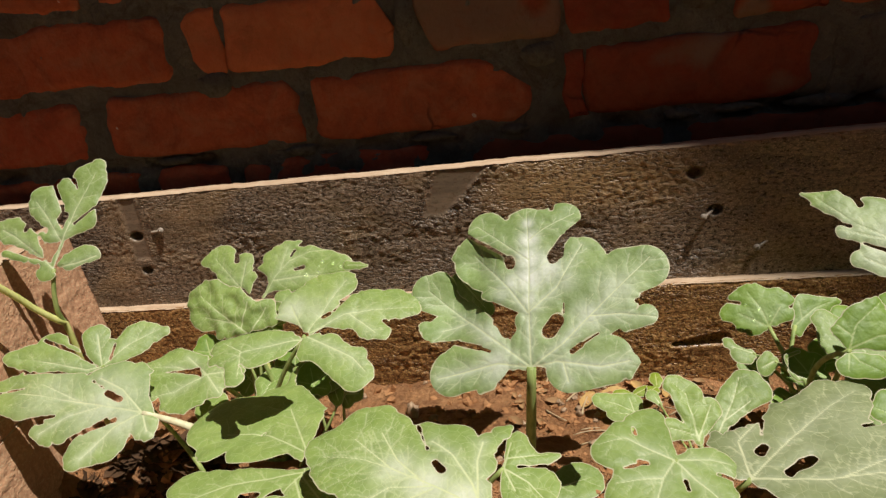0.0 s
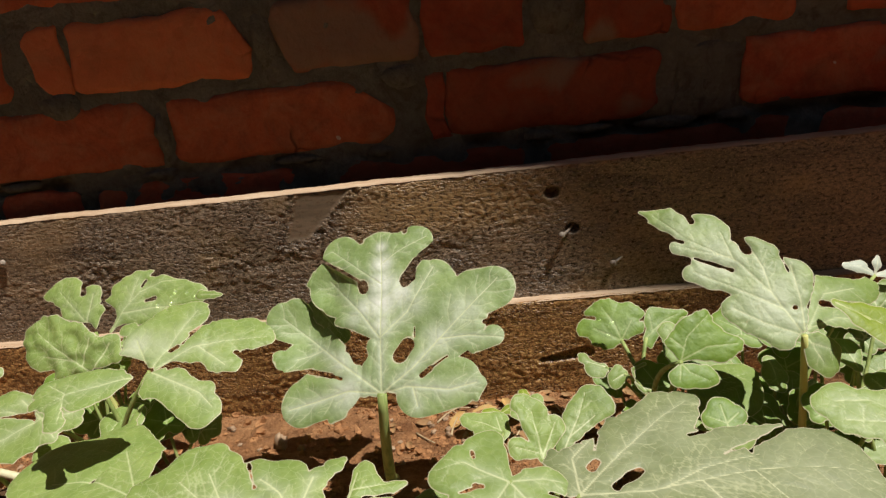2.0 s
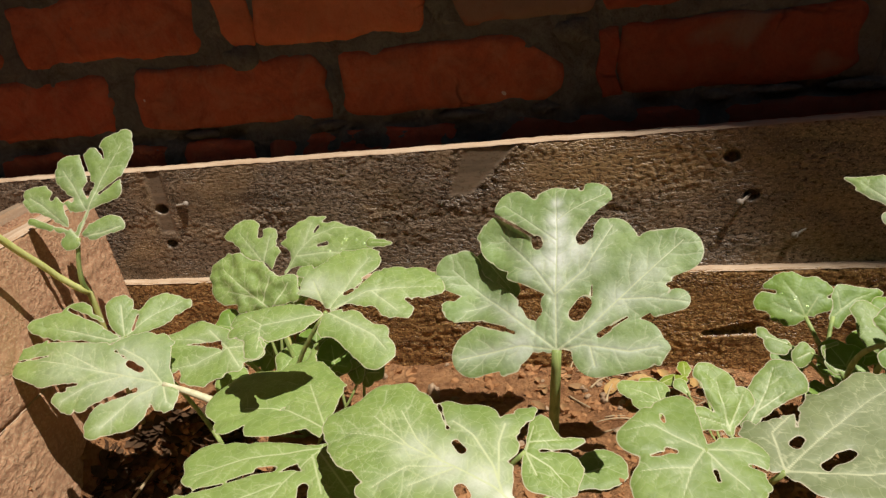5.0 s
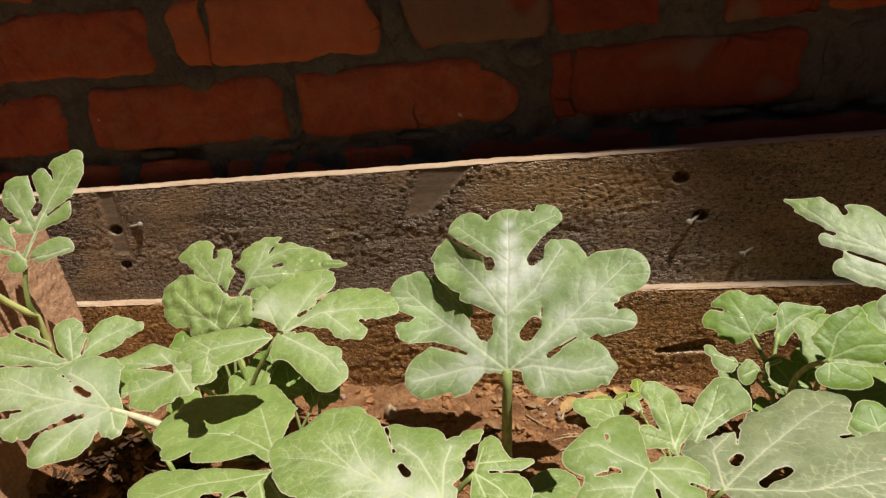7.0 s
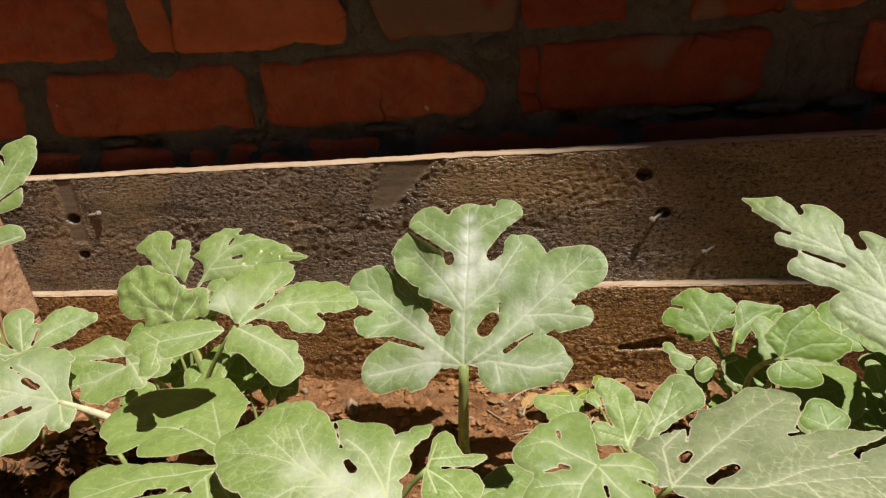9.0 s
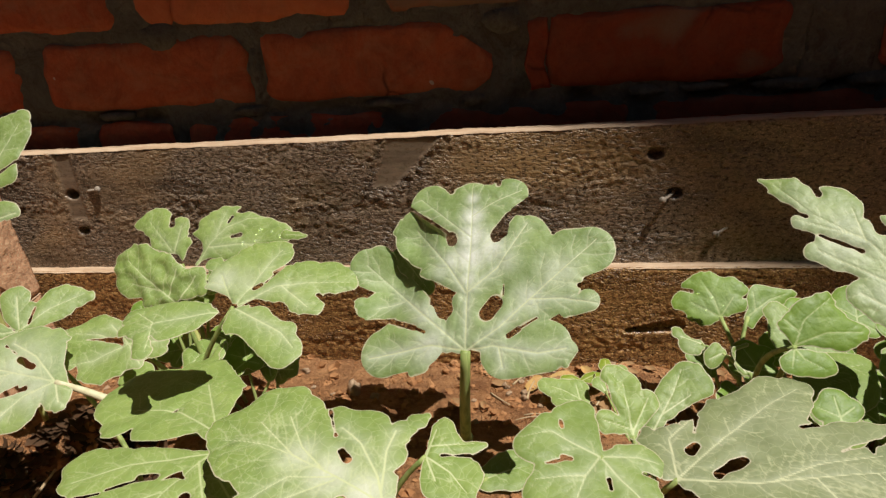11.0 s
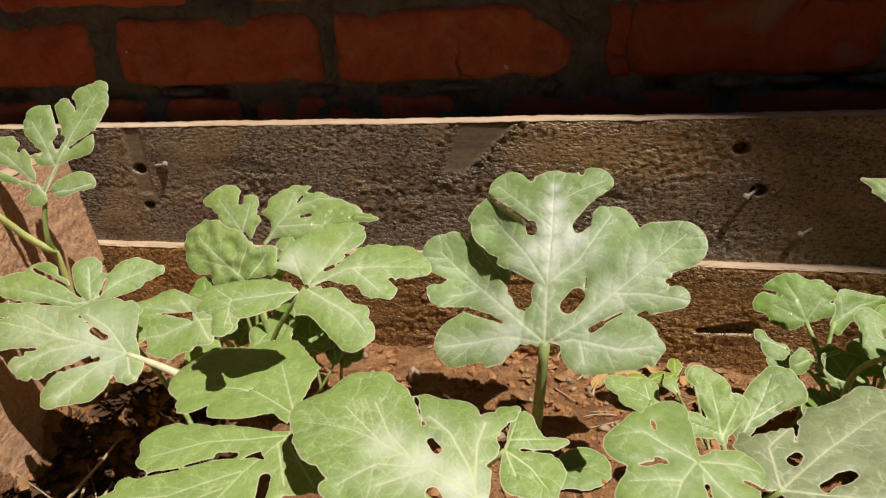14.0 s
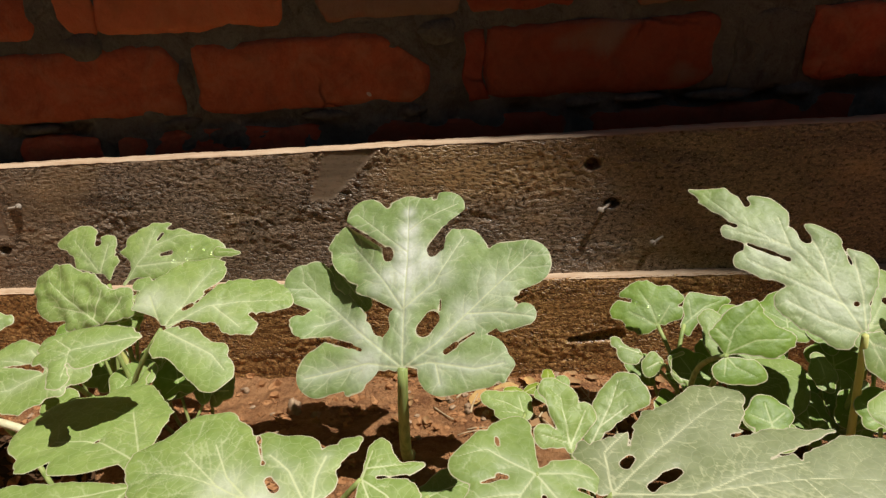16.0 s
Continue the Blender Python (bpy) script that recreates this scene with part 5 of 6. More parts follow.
leaf(plant, (0.2769, 0.482, 0.0651), (0.816, 0.408, 0.408), (0.034, -0.74, 0.672),
     [(-4, 19, 24, 22.3, 12.7, 3.7), (3, 1, 341, 8.2, 5.7, 6.1), (4, -5, 35, 3.1, 1.2, 4.1), (7, 42, 180, 15.6, 1.6, 1.2), (1, 11, 276, 12.3, 5.7, 1.2), (-12, 22, 171, 4.7, 1.2, 1.2), (0, 0, 76, 5, 1.2, 1.2)],
     bend=0.004,
     ribs=[(0, 0, -1, 23, 3, 37), (0, 8, -13, 17)],
     seed=33.24, bloom=0.3, step=1.0, material=LEAF_GREEN, foot=foot_at(0.275, 0.420))
leaf(plant, (0.2641, 0.362, 0.1126), (0.622, 0.501, 0.602), (-0.037, -0.748, 0.662),
     [(3, 20, 85, 12.7, 16.9, 11.2), (-11, 4, 65, 8, 1.3, 8.5), (-1, 34, 251, 3.1, 6.7, 3.9), (19, 26, 304, 7.9, 10.2, 3.1), (-13, 7, 46, 4.7, 2.7, 6.9), (-9, 25, 171, 5.1, 1.2, 3.4), (25, 20, 331, 7, 2.7, 2.1), (26, 29, 23, 3, 5.2, 2.5)],
     bend=0.005, cuts=[(3, 39.4, 0.8, 42.9, 1.2)],
     ribs=[(0, 0, -4, 16, 1, 38), (0, 0, 10, 17, 26, 30), (-2, 8, -13, 10)],
     seed=29.13, bloom=0.05, step=1.0, material=LEAF_GREEN, foot=foot_at(0.275, 0.420))
leaf(plant, (0.2634, 0.36, 0.112), (0.508, -0.609, -0.609), (0.028, -0.695, 0.718),
     [(4, 8, 306, 12.8, 8.6, 8), (9, 5, 349, 5.5, 5.3, 2.5), (-12, 19, 172, 4, 1.3, 1.3), (9, 7, 318, 5.9, 5.4, 1.2), (-9, 18, 123, 8.4, 5.9, 2.7)],
     bend=0.004,
     ribs=[(0, 0, 0, 8, -7, 20), (0, 0, 9, 8)],
     seed=30.5, bloom=0.05, step=1.0, material=LEAF_GREEN, foot=foot_at(0.275, 0.420))
leaf(plant, (0.2333, 0.445, 0.0633), (-0.988, 0.11, 0.11), (0.039, -0.507, 0.861),
     [(-6, 3, 43, 19.1, 4, 3.9), (8, 17, 293, 2.1, 4.6, 3.4), (-1, -1, 300, 1.5, 1.9, 3.2), (0, 2, 342, 6.2, 3.4, 8.8)],
     bend=0.003,
     ribs=[(0, 0, 4, 16)],
     seed=34.61, bloom=0.2, step=1.0, material=LEAF, foot=foot_at(0.275, 0.420), stalk=0.0014)
leaf(plant, (0.2444, 0.43, 0.0643), (-0.684, -0.57, -0.456), (0.095, -0.689, 0.719),
     [(0, 1, 15, 8.3, 4.3, 6.3), (6, -1, 343, 6.7, 3.7, 6), (-1, 0, 18, 12.3, 1.2, 1.2), (0, 10, 26, 1.5, 2.7, 1.3)],
     bend=0.003,
     ribs=[(0, 0, 4, 10)],
     seed=35.98, bloom=0.0, step=1.0, material=LEAF, foot=foot_at(0.275, 0.420), stalk=0.0014)
leaf(plant, (0.2575, 0.41, 0.0609), (-0.539, 0.539, 0.647), (0.035, -0.753, 0.657),
     [(-3, 2, 348, 3.6, 1.6, 1.2), (-4, 5, 0, 5.6, 1.2, 1.5), (2, 19, 108, 9.7, 1.3, 1.2), (-2, 1, 134, 4.7, 1.9, 1.2), (-4, 9, 27, 10.1, 1.2, 1.2)],
     bend=0.003,
     ribs=[(-2, 1, 1, 19)],
     seed=37.35, bloom=0.0, step=1.0, material=LEAF, foot=foot_at(0.275, 0.420), stalk=0.0014)
leaf(plant, (0.363, 0.400, 0.031), (0.31, 0.82, 0.48), (0.00, -0.50, 0.86),
     [(0, 0, 1, 12, 7, 10), (0, 12, 1, 12, 9, 11), (1, 27, -5, 5, 11, 10)],
     bend=0.003, bloom=0, step=1.2, material=LEAF, foot=foot_at(0.275, 0.420), stalk=0.0014)
leaf(plant, (0.332, 0.410, 0.049), (0.65, -0.66, -0.38), (0.00, -0.50, 0.86),
     [(2, 1, -8, 11, 8, 12), (6, 24, -1, 7, 10, 8)],
     bend=0.004, bloom=0.1, step=1.2, material=LEAF, foot=foot_at(0.275, 0.420), stalk=0.0012)
leaf(plant, (0.346, 0.430, 0.040), (0.42, 0.83, 0.36), (0.30, -0.51, 0.81),
     [(0, 0, 2, 10, 4, 8)],
     bend=0.003, bloom=0.5, step=1.2, material=LEAF_GREY)
leaf(plant, (0.365, 0.420, 0.027), (-0.94, 0.29, 0.17), (0.00, -0.50, 0.86),
     [(0, 0, -7, 9, 3, 6), (-1, 10, 10, 3, 6, 5)],
     bend=0.003, bloom=0.5, step=1.2, material=LEAF_GREY, foot=foot_at(0.275, 0.420))
leaf(plant, (0.339, 0.410, 0.020), (0.54, 0.79, 0.29), (0.30, -0.51, 0.81),
     [(0, 0, -2, 11, 6, 6), (0, 11, 8, 9, 5, 3)],
     bend=0.003, bloom=0.4, step=1.2, material=LEAF_GREY)
leaf(plant, (0.305, 0.363, 0.050), (-0.58, 0.70, 0.41), (0.00, -0.50, 0.86),
     [(0, 0, 0, 7, 12, 12), (-3, 12, -34, 4, 11, 8)],
     bend=0.004, bloom=0, step=1.2, material=LEAF, foot=foot_at(0.275, 0.420), stalk=0.0014)
leaf(plant, (0.306, 0.400, 0.058), (0.99, -0.11, -0.04), (0.00, -0.35, 0.94),
     [(-3, 1, -18, 8, 23, 24), (-5, 13, 90, 8, 18, 16), (17, -14, 36, 4, 13, 13), (-11, -4, -18, 26, 16, 13)],
     bend=0.004, bloom=0, step=1.2, material=LEAF, foot=foot_at(0.275, 0.420), stalk=0.0014)
leaf(plant, (0.308, 0.432, 0.066), (-0.70, 0.57, 0.43), (0.00, -0.60, 0.80),
     [(2, 1, -4, 17, 18, 18), (4, 28, 15, 8, 12, 9), (-2, -5, 177, 15, 18, 13), (-14, -16, 179, 4, 9, 6)],
     bend=0.004, bloom=0, step=1.2, material=LEAF, foot=foot_at(0.275, 0.420), stalk=0.0014)

plant = plant_at(0.355, 0.370, "tall watermelon plant with long lobed leaf leaning to the board")
leaf(plant, (0.3427, 0.36, 0.1235), (-0.601, 0.632, 0.489), (-0.138, -0.685, 0.716),
     [(18, 23, 345, 46.6, 12, 20.3), (-8, 18, 309, 14.1, 16.5, 3.8), (10, 112, 326, 17.8, 10.1, 1.2), (7, 93, 97, 10.5, 12.9, 17.5), (29, 21, 208, 1.5, 6.2, 4.9), (-12, 78, 143, 13.3, 7, 11), (4, 7, 218, 1.5, 5.9, 4.5), (-3, 98, 312, 1.5, 6.5, 5.1), (-11, 5, 304, 8.9, 5, 1.2)] +
     [(9, 10, 33, 2, 5.3, 7.2), (32, 29, 332, 31.2, 10.5, 13.3), (-13, 40, 124, 6.5, 11, 16.9), (-20, 32, 326, 1.9, 4, 2.3), (29, 53, 341, 9.8, 11.5, 11), (24, 87, 331, 14.9, 7.8, 2.1), (24, 16, 247, 7.9, 1.5, 1.7), (-10, 68, 148, 4.6, 1.2, 1.2), (9, 120, 339, 18.3, 9.9, 1.2)],
     bend=0.002, cuts=[(22.2, 111.5, 19.1, 104.8, 1.7), (29, 73, 25, 62.8, 2.8), (-1.3, 105.9, 1.9, 98.5, 1.2), (-2.4, 84.2, 7.2, 60.5, 1.1), (37.5, 45.7, 30.7, 34.1, 0.8), (-11.4, 56.5, -8.3, 50.8, 0.8), (11.6, 15.6, 12.6, 15.5, 1.5)],
     ribs=[(0, 0, 10, 32, 14, 62, 5, 97, 6, 128), (6, 20, 0, 42, -11, 78), (0, 0, -10, 22, -15, 43), (10, 32, 21, 47, 29, 65), (2, 1, 18, 16, 35, 36), (14, 67, 4, 85, -5, 102), (13, 64, 25, 85)],
     seed=25.02, bloom=0.5, dust=[(4, 27, 22, 0.50), (4, 69, 24, 0.45), (4, 10, 17, 0.40), (0, 100, 19, 0.30)], step=1.0, material=LEAF, foot=foot_at(0.355, 0.370), stalk=0.0023, skin=VINE, lean=(0.350, 0.368, 0.070))
leaf(plant, (0.3482, 0.367, 0.1239), (0.955, 0.292, -0.05), (0.224, -0.6, 0.768),
     [(-24, 26, 94, 11.5, 4.7, 15), (-25, 36, 12, 26.5, 10.9, 10.1), (-3, 42, 162, 11.2, 14.7, 4.7), (-23, 80, 179, 3.7, 3.6, 6.9), (-6, 13, 151, 11.3, 8.1, 3.1), (-1, 51, 76, 4.5, 10.1, 6.4), (-33, 34, 282, 1.5, 4.4, 3.2), (-2, 2, 98, 1.5, 1.2, 2.5), (-20, 68, 352, 2.8, 9.4, 8.9)],
     bend=0.006, cuts=[(-15.7, 23.8, -13, 31.9, 2.2), (-13, 38.4, -6, 59.9, 2.5)],
     ribs=[(0, 0, -4, 27, 3, 52), (0, 0, -22, 29, -22, 56)],
     seed=26.39, bloom=0.5, step=1.1, material=LEAF)
leaf(plant, (0.386, 0.370, 0.090), (-0.60, 0.60, 0.53), (0.10, -0.60, 0.79),
     [(0, 0, 25, 11, 4, 11), (6, 12, -19, 7, 10, 6)],
     bend=0.004, bloom=0.3, step=1.2, material=LEAF, foot=foot_at(0.355, 0.370), stalk=0.0014)
leaf(plant, (0.3459, 0.364, 0.121), (0.487, -0.433, -0.758), (0.141, -0.818, 0.558),
     [(-8, 17, 64, 7.4, 7.4, 10.5), (-2, 1, 296, 5.9, 1.2, 1.6), (5, 4, 352, 10.3, 1.2, 8.4), (-1, 26, 292, 1.5, 5.1, 3.8), (-1, 3, 23, 2.7, 3.3, 5.7), (-13, 13, 109, 6.8, 1.8, 7.9)],
     bend=0.004,
     ribs=[(0, 0, 2, 21), (0, 6, -9, 17)],
     seed=27.76, bloom=0.4, step=1.1, material=LEAF)
leaf(plant, (0.364, 0.322, 0.097), (-1.00, -0.00, -0.00), (0.00, -0.41, 0.91),
     [(0, 0, 7, 15, 7, 13), (2, 15, -6, 9, 14, 10), (-11, 19, -170, 22, 9, 12), (0, 0, -144, 12, 9, 16), (-11, -8, -108, 12, 15, 17), (-5, 6, -63, 10, 8, 10)],
     bend=0.008, bloom=0.3, step=1.2, material=LEAF_YOUNG, foot=foot_at(0.355, 0.370), stalk=0.0014)
leaf(plant, (0.428, 0.420, 0.102), (0.03, 0.70, 0.71), (-0.10, -0.70, 0.70),
     [(0, 0, 5, 18, 7, 9), (1, 2, 49, 19, 7, 9), (15, 14, 134, 15, 12, 15), (-13, 8, 17, 13, 6, 7)],
     bend=0.006, bloom=0.2, crinkle=0.003, step=1.2, material=LEAF, foot=foot_at(0.355, 0.370), stalk=0.0014)
leaf(plant, (0.365, 0.368, 0.141), (0.72, -0.56, -0.41), (0.10, -0.50, 0.86),
     [(0, 0, -4, 18, 3, 9), (-2, 18, -11, 31, 11, 18)],
     bend=0.004, bloom=0, step=1.2, material=LEAF_SHOOT)
leaf(plant, (0.429, 0.430, 0.129), (-0.87, 0.35, 0.35), (0.00, -0.71, 0.71),
     [(0, 0, 9, 10, 1, 5), (3, 10, -23, 10, 5, 3)],
     bend=0.003, bloom=0, step=1, material=LEAF_WHITE)
leaf(plant, (0.430, 0.430, 0.129), (0.38, 0.56, 0.74), (0.00, -0.80, 0.60),
     [(0, 0, 0, 8, 1, 3), (0, 8, 4, 5, 4, 2)],
     bend=0.002, bloom=0, step=1, material=LEAF_WHITE)
leaf(plant, (0.430, 0.430, 0.128), (1.00, -0.00, -0.00), (0.00, -0.60, 0.80),
     [(0, 0, -2, 12, 1, 4), (0, 12, 3, 7, 4, 2)],
     bend=0.002, bloom=0, step=1, material=LEAF_WHITE, foot=foot_at(0.355, 0.370), stalk=0.0014)
leaf(plant, (0.377, 0.340, 0.043), (-0.64, 0.70, 0.31), (0.00, -0.41, 0.91),
     [(0, 0, 20, 8, 9, 13), (9, -3, 121, 17, 12, 14), (3, 9, -23, 6, 12, 7)],
     bend=0.005, bloom=0.3, step=1.2, material=LEAF, foot=foot_at(0.355, 0.370), stalk=0.0012)
leaf(plant, (0.354, 0.370, 0.050), (0.81, 0.53, 0.26), (0.00, -0.45, 0.89),
     [(0, 0, 0, 13, 4, 9), (0, 15, -4, 11, 8, 6)],
     bend=0.005, bloom=0.3, step=1.2, material=LEAF, foot=foot_at(0.355, 0.370), stalk=0.0012)
leaf(plant, (0.351, 0.420, 0.068), (-0.08, -0.86, -0.50), (0.00, -0.50, 0.86),
     [(-1, -2, -6, 11, 5, 10), (-1, 10, -7, 7, 9, 7)],
     bend=0.004, bloom=0.2, step=1.2, material=LEAF, foot=foot_at(0.355, 0.370), stalk=0.0012)

# ---- low shaded leaves between the stems ----
def low_leaf(plant, x, y, z, turn, size, material, tilt=0.5, crinkle=0.0):
    """A small rounded, three-lobed lower leaf; size is half its width in mm."""
    k = size / 22
    leaf(plant, (x, y, z), (math.cos(turn), math.sin(turn) * 0.8, 0.35 + 0.2 * math.sin(turn)), (0.05 * math.cos(turn * 3), -tilt, 1 - 0.4 * tilt),
         [(0, 0, 0, 18 * k, 7 * k, 14 * k), (0, 4 * k, 58, 13 * k, 8 * k, 11 * k), (0, 4 * k, -58, 13 * k, 8 * k, 11 * k), (2 * k, 0, 118, 7 * k, 6 * k, 8 * k), (-2 * k, 0, -118, 7 * k, 6 * k, 8 * k)],
         bend=0.008, bloom=0.1, crinkle=crinkle, step=1.0, material=material, foot=foot_at(x + 0.004, y + 0.002), stalk=0.0013)


plant = plant_at(0.300, 0.432, "low shaded watermelon leaves under the taller ones")
for x, y, z, turn, size, material in ((0.316, 0.400, 0.052, 2.2, 21, LEAF_GREEN), (0.356, 0.350, 0.070, 1.4, 15, LEAF_GREEN), (0.400, 0.372, 0.052, 0.9, 15, LEAF), (0.382, 0.345, 0.058, 2.0, 12, LEAF), (0.372, 0.385, 0.040, 1.9, 18, LEAF_GREEN), (0.425, 0.395, 0.058, 1.2, 18, LEAF), (0.396, 0.355, 0.078, 1.0, 13, LEAF), (0.388, 0.430, 0.082, 2.0, 17, LEAF), (0.420, 0.420, 0.080, 0.7, 16, LEAF), (0.404, 0.345, 0.068, 0.3, 12, LEAF_YOUNG), (0.352, 0.470, 0.066, 1.4, 24, LEAF_GREEN), (0.320, 0.468, 0.062, 1.9, 20, LEAF_GREEN),
                                      (0.272, 0.432, 0.048, 2.0, 18, LEAF_GREEN), (0.296, 0.448, 0.050, 1.3, 20, LEAF_GREEN), (0.244, 0.452, 0.040, 2.6, 14, LEAF_GREEN), (0.398, 0.425, 0.070, 0.8, 20, LEAF),
                                      (0.336, 0.382, 0.038, 2.5, 16, LEAF_GREEN), (0.330, 0.440, 0.044, 2.0, 20, LEAF_GREEN), (0.376, 0.440, 0.046, 1.4, 20, LEAF_GREEN), (0.405, 0.450, 0.050, 1.0, 20, LEAF_GREEN), (0.345, 0.410, 0.036, 1.6, 18, LEAF_GREEN), (0.430, 0.430, 0.044, 1.5, 20, LEAF_GREEN), (0.290, 0.345, 0.070, 1.6, 15, LEAF_GREEN), (0.260, 0.420, 0.030, 3.6, 16, LEAF_GREEN), (0.385, 0.458, 0.060, 1.7, 20, LEAF_GREEN)):
    low_leaf(plant, x, y, z, turn, size, material)
plant = plant_at(-0.140, 0.440, "low shaded leaves under a lobed watermelon plant")
for x, y, z, turn, size, material in ((-0.119, 0.432, 0.055, 1.9, 19, LEAF_GREEN), (-0.098, 0.440, 0.040, 1.0, 15, LEAF), (-0.245, 0.500, 0.054, 2.0, 17, LEAF_GREEN), (-0.150, 0.470, 0.050, 1.7, 20, LEAF_GREEN), (-0.185, 0.455, 0.050, 2.4, 20, LEAF_GREEN), (-0.140, 0.405, 0.040, 3.6, 18, LEAF_GREEN)):
    low_leaf(plant, x, y, z, turn, size, material)
for x, y, z, turn, size in ((-0.160, 0.440, 0.104, 1.3, 17), (-0.143, 0.452, 0.116, 0.6, 15), (-0.172, 0.430, 0.098, 2.3, 14)):
    low_leaf(plant, x, y, z, turn, size, LEAF_YOUNG, 0.7, 0.0022)

# ---- shoots and seedlings ----
plant = plant_at(0.345, 0.405, "pale tiny seedlings at the foot of the vines", "seedling_cluster")
for k in range(12):
    x, y = 0.335 + 0.055 * random.random(), 0.385 + 0.05 * random.random()
    h = 0.02 + 0.03 * random.random()
    spin = 6.28 * random.random()
    for s in (0, 1):
        a = spin + 3.14 * s
        leaf(plant, (x, y, h), (math.cos(a), math.sin(a), 0.3), (0.2 * random.random(), -0.4, 0.9), [(0, 1, 0, 4, 2, 4), (0, 5, 0, 3, 4, 3)],
             bend=0.05, bloom=0.5, step=1.0, material=LEAF, foot=(x, y, soil_height(x, y) - 0.002) if s == 0 else None, stalk=0.0008)

for x, y, h, spin in ((0.150, 0.500, 0.012, 0.4), (0.172, 0.508, 0.016, 1.5), (0.135, 0.488, 0.008, 2.4)):
    seedling = plant_at(x, y, "yellow-green seedling with two round seed leaves", "seedling")
    for s in (0, 1):
        a = spin + 2.7 * s
        leaf(seedling, (x, y, soil_height(x, y) + h), (math.cos(a), math.sin(a), 0.25), (0.0, -0.35, 0.94), [(0, 1, 0, 6, 3, 6), (0, 8, 0, 5, 6, 5)],
             bend=0.03, bloom=0.1, step=0.9, material=LEAF_SHOOT, foot=foot_at(x, y) if s == 0 else None, stalk=0.0009)

# ---- what lies on the soil ----
def pebble(x, y, r, squash, seed, label="small pale stone lying on the soil"):
    v, f = lump(r, squash, seed, 7, 10, 0.8)
    ob = child("pebble", mesh_of("pebble", v, f, PEBBLE, True), None, pose(x, y, soil_height(x, y) + r * squash[2] * 0.45, 0, 0, seed * 40))
    return tagged(ob, label, "stone", "stones on the soil")


pebble(-0.054, 0.497, 0.0078, (0.95, 0.8, 1.25), 3.0, "pale jagged stone standing on the soil")
random.seed(5)
for k in range(80):
    x, y = (random.uniform(-0.30, 0.36), random.uniform(0.405, 0.555)) if k < 40 else (random.uniform(0.05, 0.22), random.uniform(0.42, 0.55))
    pebble(x, y, random.choice((0.0018, 0.0025, 0.0032, 0.0042)), (1.0, random.uniform(0.7, 1.0), random.uniform(0.5, 0.8)), k + 1.0)

verts, faces = [], []
for k in range(2600):
    x, y = random.uniform(-0.36, 0.55), random.uniform(0.30, 0.567)
    r = 0.0010 + 0.0046 * random.random() ** 4
    v, f = lump(r, (1.0, random.uniform(0.7, 1.1), random.uniform(0.6, 0.9)), k * 0.7, 4, 6, 1.6)
    n0, z = len(verts), soil_height(x, y) + r * 0.1
    verts += [(p.x + x, p.y + y, p.z + z) for p in v]
    faces += [tuple(i + n0 for i in q) for q in f]
clods = child("soil_clods", mesh_of("soil_clods", verts, faces, CLOD, False), None)
tagged(clods, "loose crumbs and clods of red-brown soil", "soil", kind="stuff")


def straw(x, y, length, turn, lift, thick, seed):
    a = Vector((x, y, soil_height(x, y) + thick * 0.6))
    b = a + Vector((math.cos(turn) * length, math.sin(turn) * length, lift))
    b.z = max(b.z, soil_height(b.x, b.y) + thick * 0.6)
    mid = (a + b) / 2 + Vector((0.12 * length * math.sin(seed), 0.1 * length * math.cos(seed), 0.06 * length))
    v, f = tube(bow(a, mid, b, 7), [thick * (1 - 0.5 * i / 7) for i in range(8)], 6, 0.25, seed)
    return tagged(child("straw", mesh_of("straw", v, f, STRAW), None), "dry broken straw lying on the soil", "straw", "dry straws on the soil")


for k in range(34):
    straw(random.uniform(0.06, 0.23), random.uniform(0.43, 0.550), random.uniform(0.014, 0.036), random.uniform(0, 6.28), random.uniform(0, 0.004), random.uniform(0.0006, 0.0012), k * 1.3)
for k in range(14):
    straw(random.uniform(-0.33, -0.22), random.uniform(0.31, 0.40), random.uniform(0.025, 0.06), random.uniform(0, 6.28), random.uniform(0, 0.02), random.uniform(0.0007, 0.0016), k * 1.9 + 4)
for x, y, turn, lift, long in ((-0.318, 0.335, 1.3, 0.030, 0.06), (-0.300, 0.330, 1.9, 0.040, 0.05), (-0.278, 0.345, 1.1, 0.026, 0.045), (-0.285, 0.370, 0.7, 0.050, 0.09), (-0.335, 0.360, 0.9, 0.040, 0.06)):
    straw(x, y, long, turn, lift, 0.0022, x * 90)


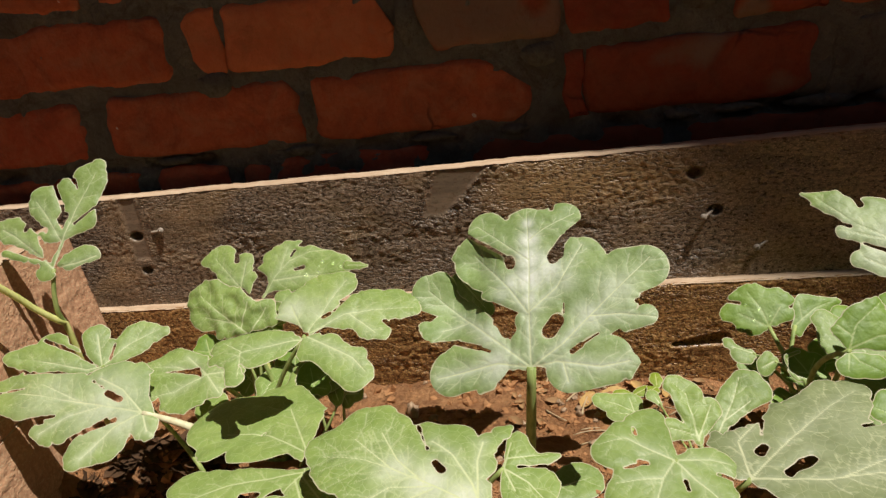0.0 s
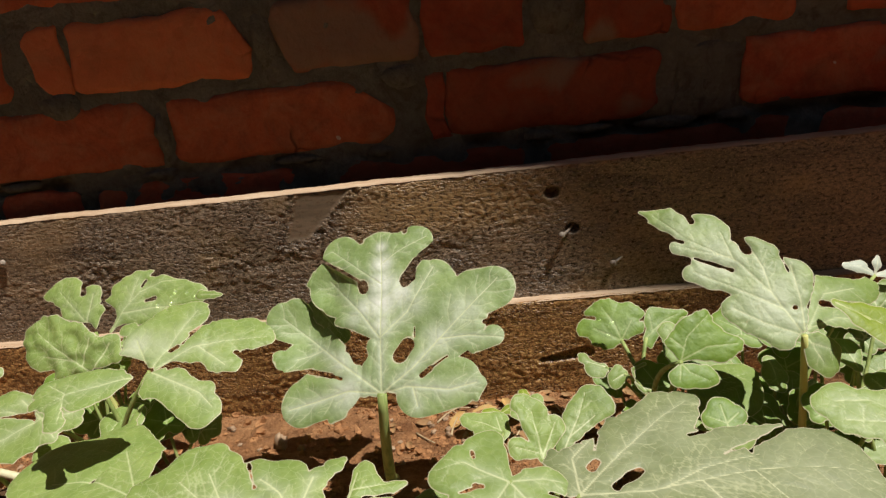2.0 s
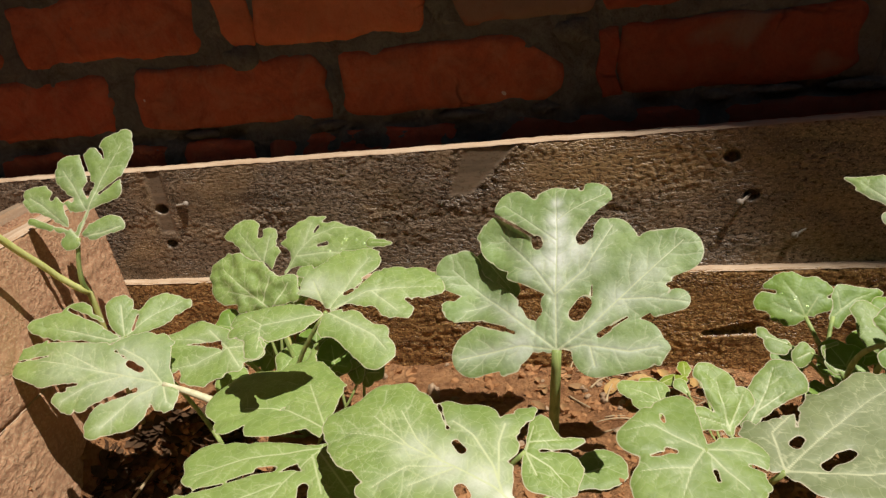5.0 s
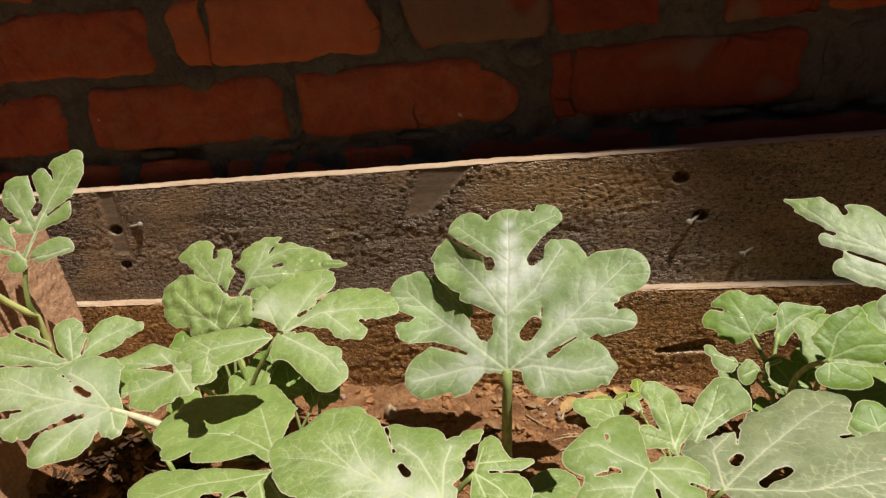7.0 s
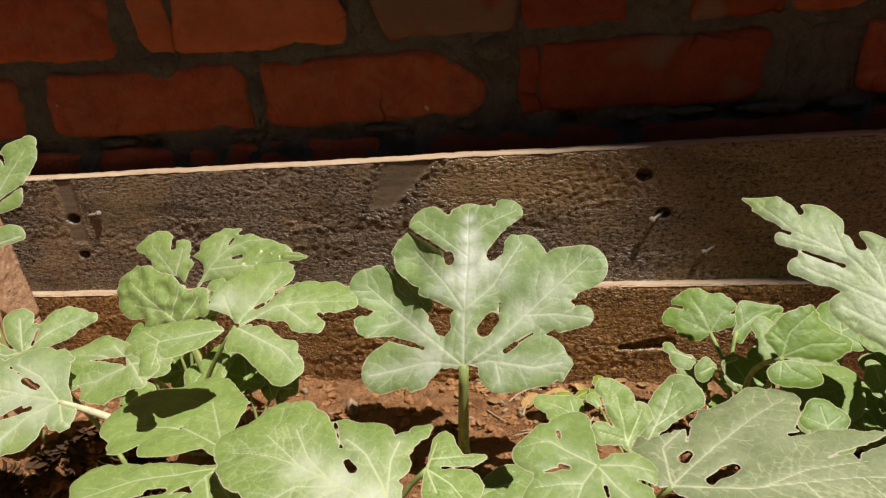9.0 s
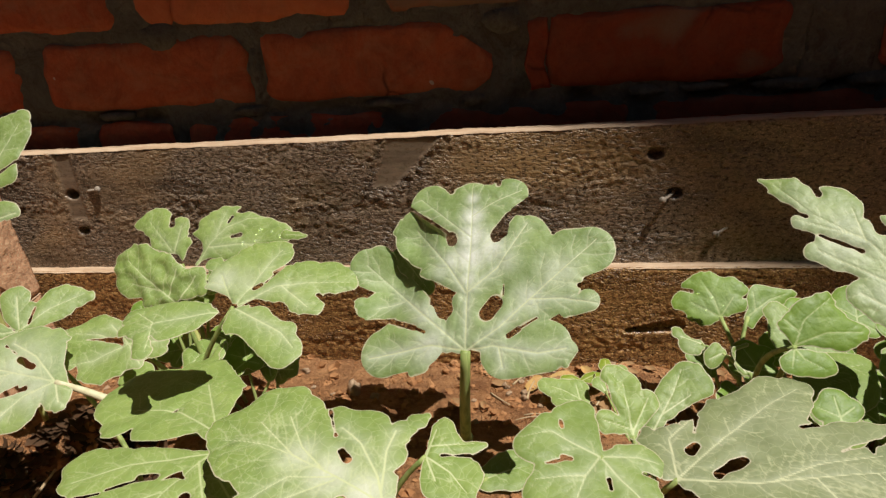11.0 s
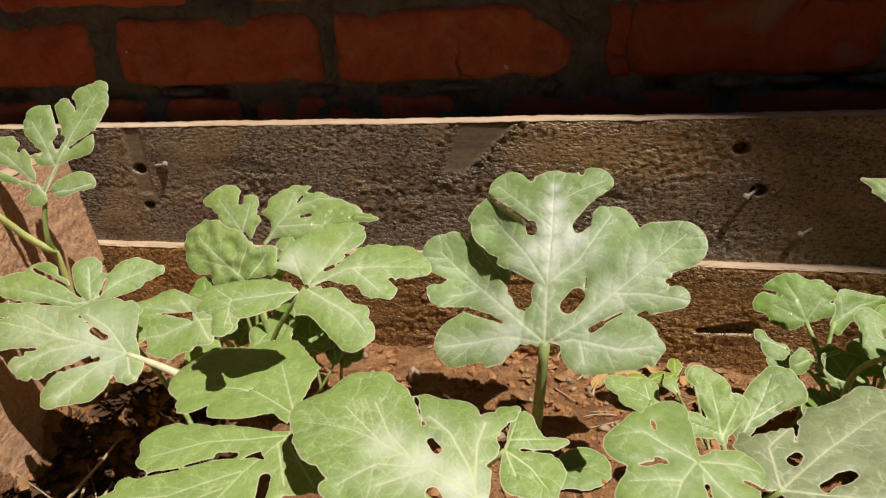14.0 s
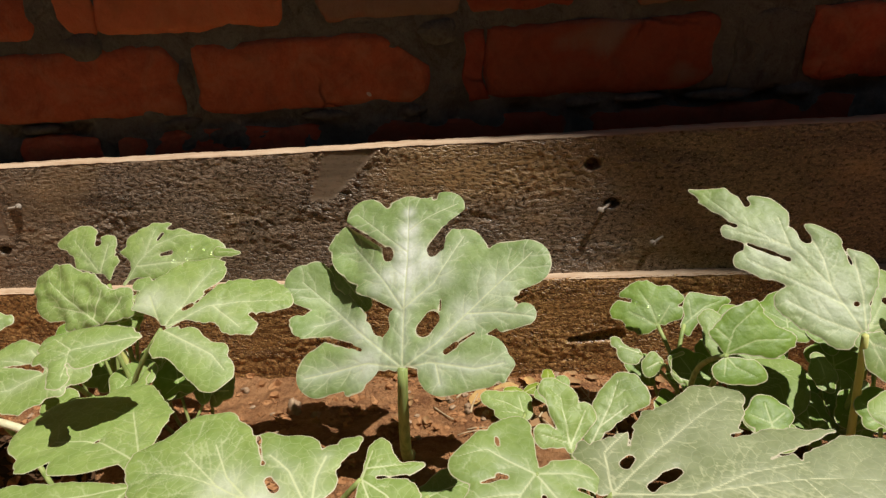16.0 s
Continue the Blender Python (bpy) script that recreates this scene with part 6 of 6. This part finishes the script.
def dead_leaf(x, y, size, turn, seed, label="curled brown withered leaf on the soil", material=None):
    nu, nv = 8, 6
    verts = []
    for j in range(nv + 1):
        for i in range(nu + 1):
            u, v = i / nu * 2 - 1, j / nv * 2 - 1
            wide = (1 - u * u) ** 0.6 * (1 + 0.3 * ripple((u, 3, 0), 0.5, seed))
            verts.append((u * size, v * wide * size * 0.5, 0.0015 + size * (0.35 * v * v * wide + 0.18 * u * u + 0.15 * ripple((u, v, 0), 0.6, seed))))
    w = nu + 1
    faces = [(j * w + i, j * w + i + 1, (j + 1) * w + i + 1, (j + 1) * w + i) for j in range(nv) for i in range(nu)]
    ob = child("withered_leaf", mesh_of("withered_leaf", verts, faces, material or DEAD_LEAF), None, pose(x, y, soil_height(x, y), 0, 0, turn))
    return tagged(ob, label, "dead leaf", "withered leaves on the soil")


for x, y, size, turn in ((0.110, 0.506, 0.014, 60), (0.135, 0.528, 0.013, 20), (0.158, 0.535, 0.010, 110), (0.182, 0.515, 0.009, 75)):
    dead_leaf(x, y, size, turn, x * 40, "orange-yellow withered leaf by the board", YELLOWED)
for k in range(44):
    dead_leaf(random.uniform(0.04, 0.36), random.uniform(0.46, 0.560), random.uniform(0.004, 0.010), random.uniform(0, 360), k + 2.0)
for k in range(16):
    dead_leaf(random.uniform(-0.345, -0.24), random.uniform(0.29, 0.39), random.uniform(0.008, 0.019), random.uniform(0, 360), k + 22.0)

# litter in the hollow by the side board, coloured dark for deep shade
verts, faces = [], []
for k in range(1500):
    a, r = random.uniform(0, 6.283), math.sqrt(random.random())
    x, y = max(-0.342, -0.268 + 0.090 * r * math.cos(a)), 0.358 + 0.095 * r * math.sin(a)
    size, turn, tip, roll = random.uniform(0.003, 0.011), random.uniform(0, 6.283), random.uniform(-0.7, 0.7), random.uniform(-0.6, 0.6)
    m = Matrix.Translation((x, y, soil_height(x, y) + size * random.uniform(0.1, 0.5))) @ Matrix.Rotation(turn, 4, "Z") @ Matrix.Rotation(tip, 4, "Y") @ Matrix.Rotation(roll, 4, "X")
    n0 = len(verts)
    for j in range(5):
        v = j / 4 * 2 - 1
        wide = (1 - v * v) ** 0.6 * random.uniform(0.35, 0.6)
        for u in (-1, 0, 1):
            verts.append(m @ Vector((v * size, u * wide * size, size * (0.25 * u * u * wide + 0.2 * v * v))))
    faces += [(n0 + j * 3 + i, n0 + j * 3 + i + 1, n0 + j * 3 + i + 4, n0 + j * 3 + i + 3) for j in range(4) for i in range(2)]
litter = child("leaf_litter", mesh_of("leaf_litter", verts, faces, SHADE_LITTER), None)
tagged(litter, "brown leaf litter in a hollow of the soil, coloured dark for the shade there", "leaf litter", kind="stuff")
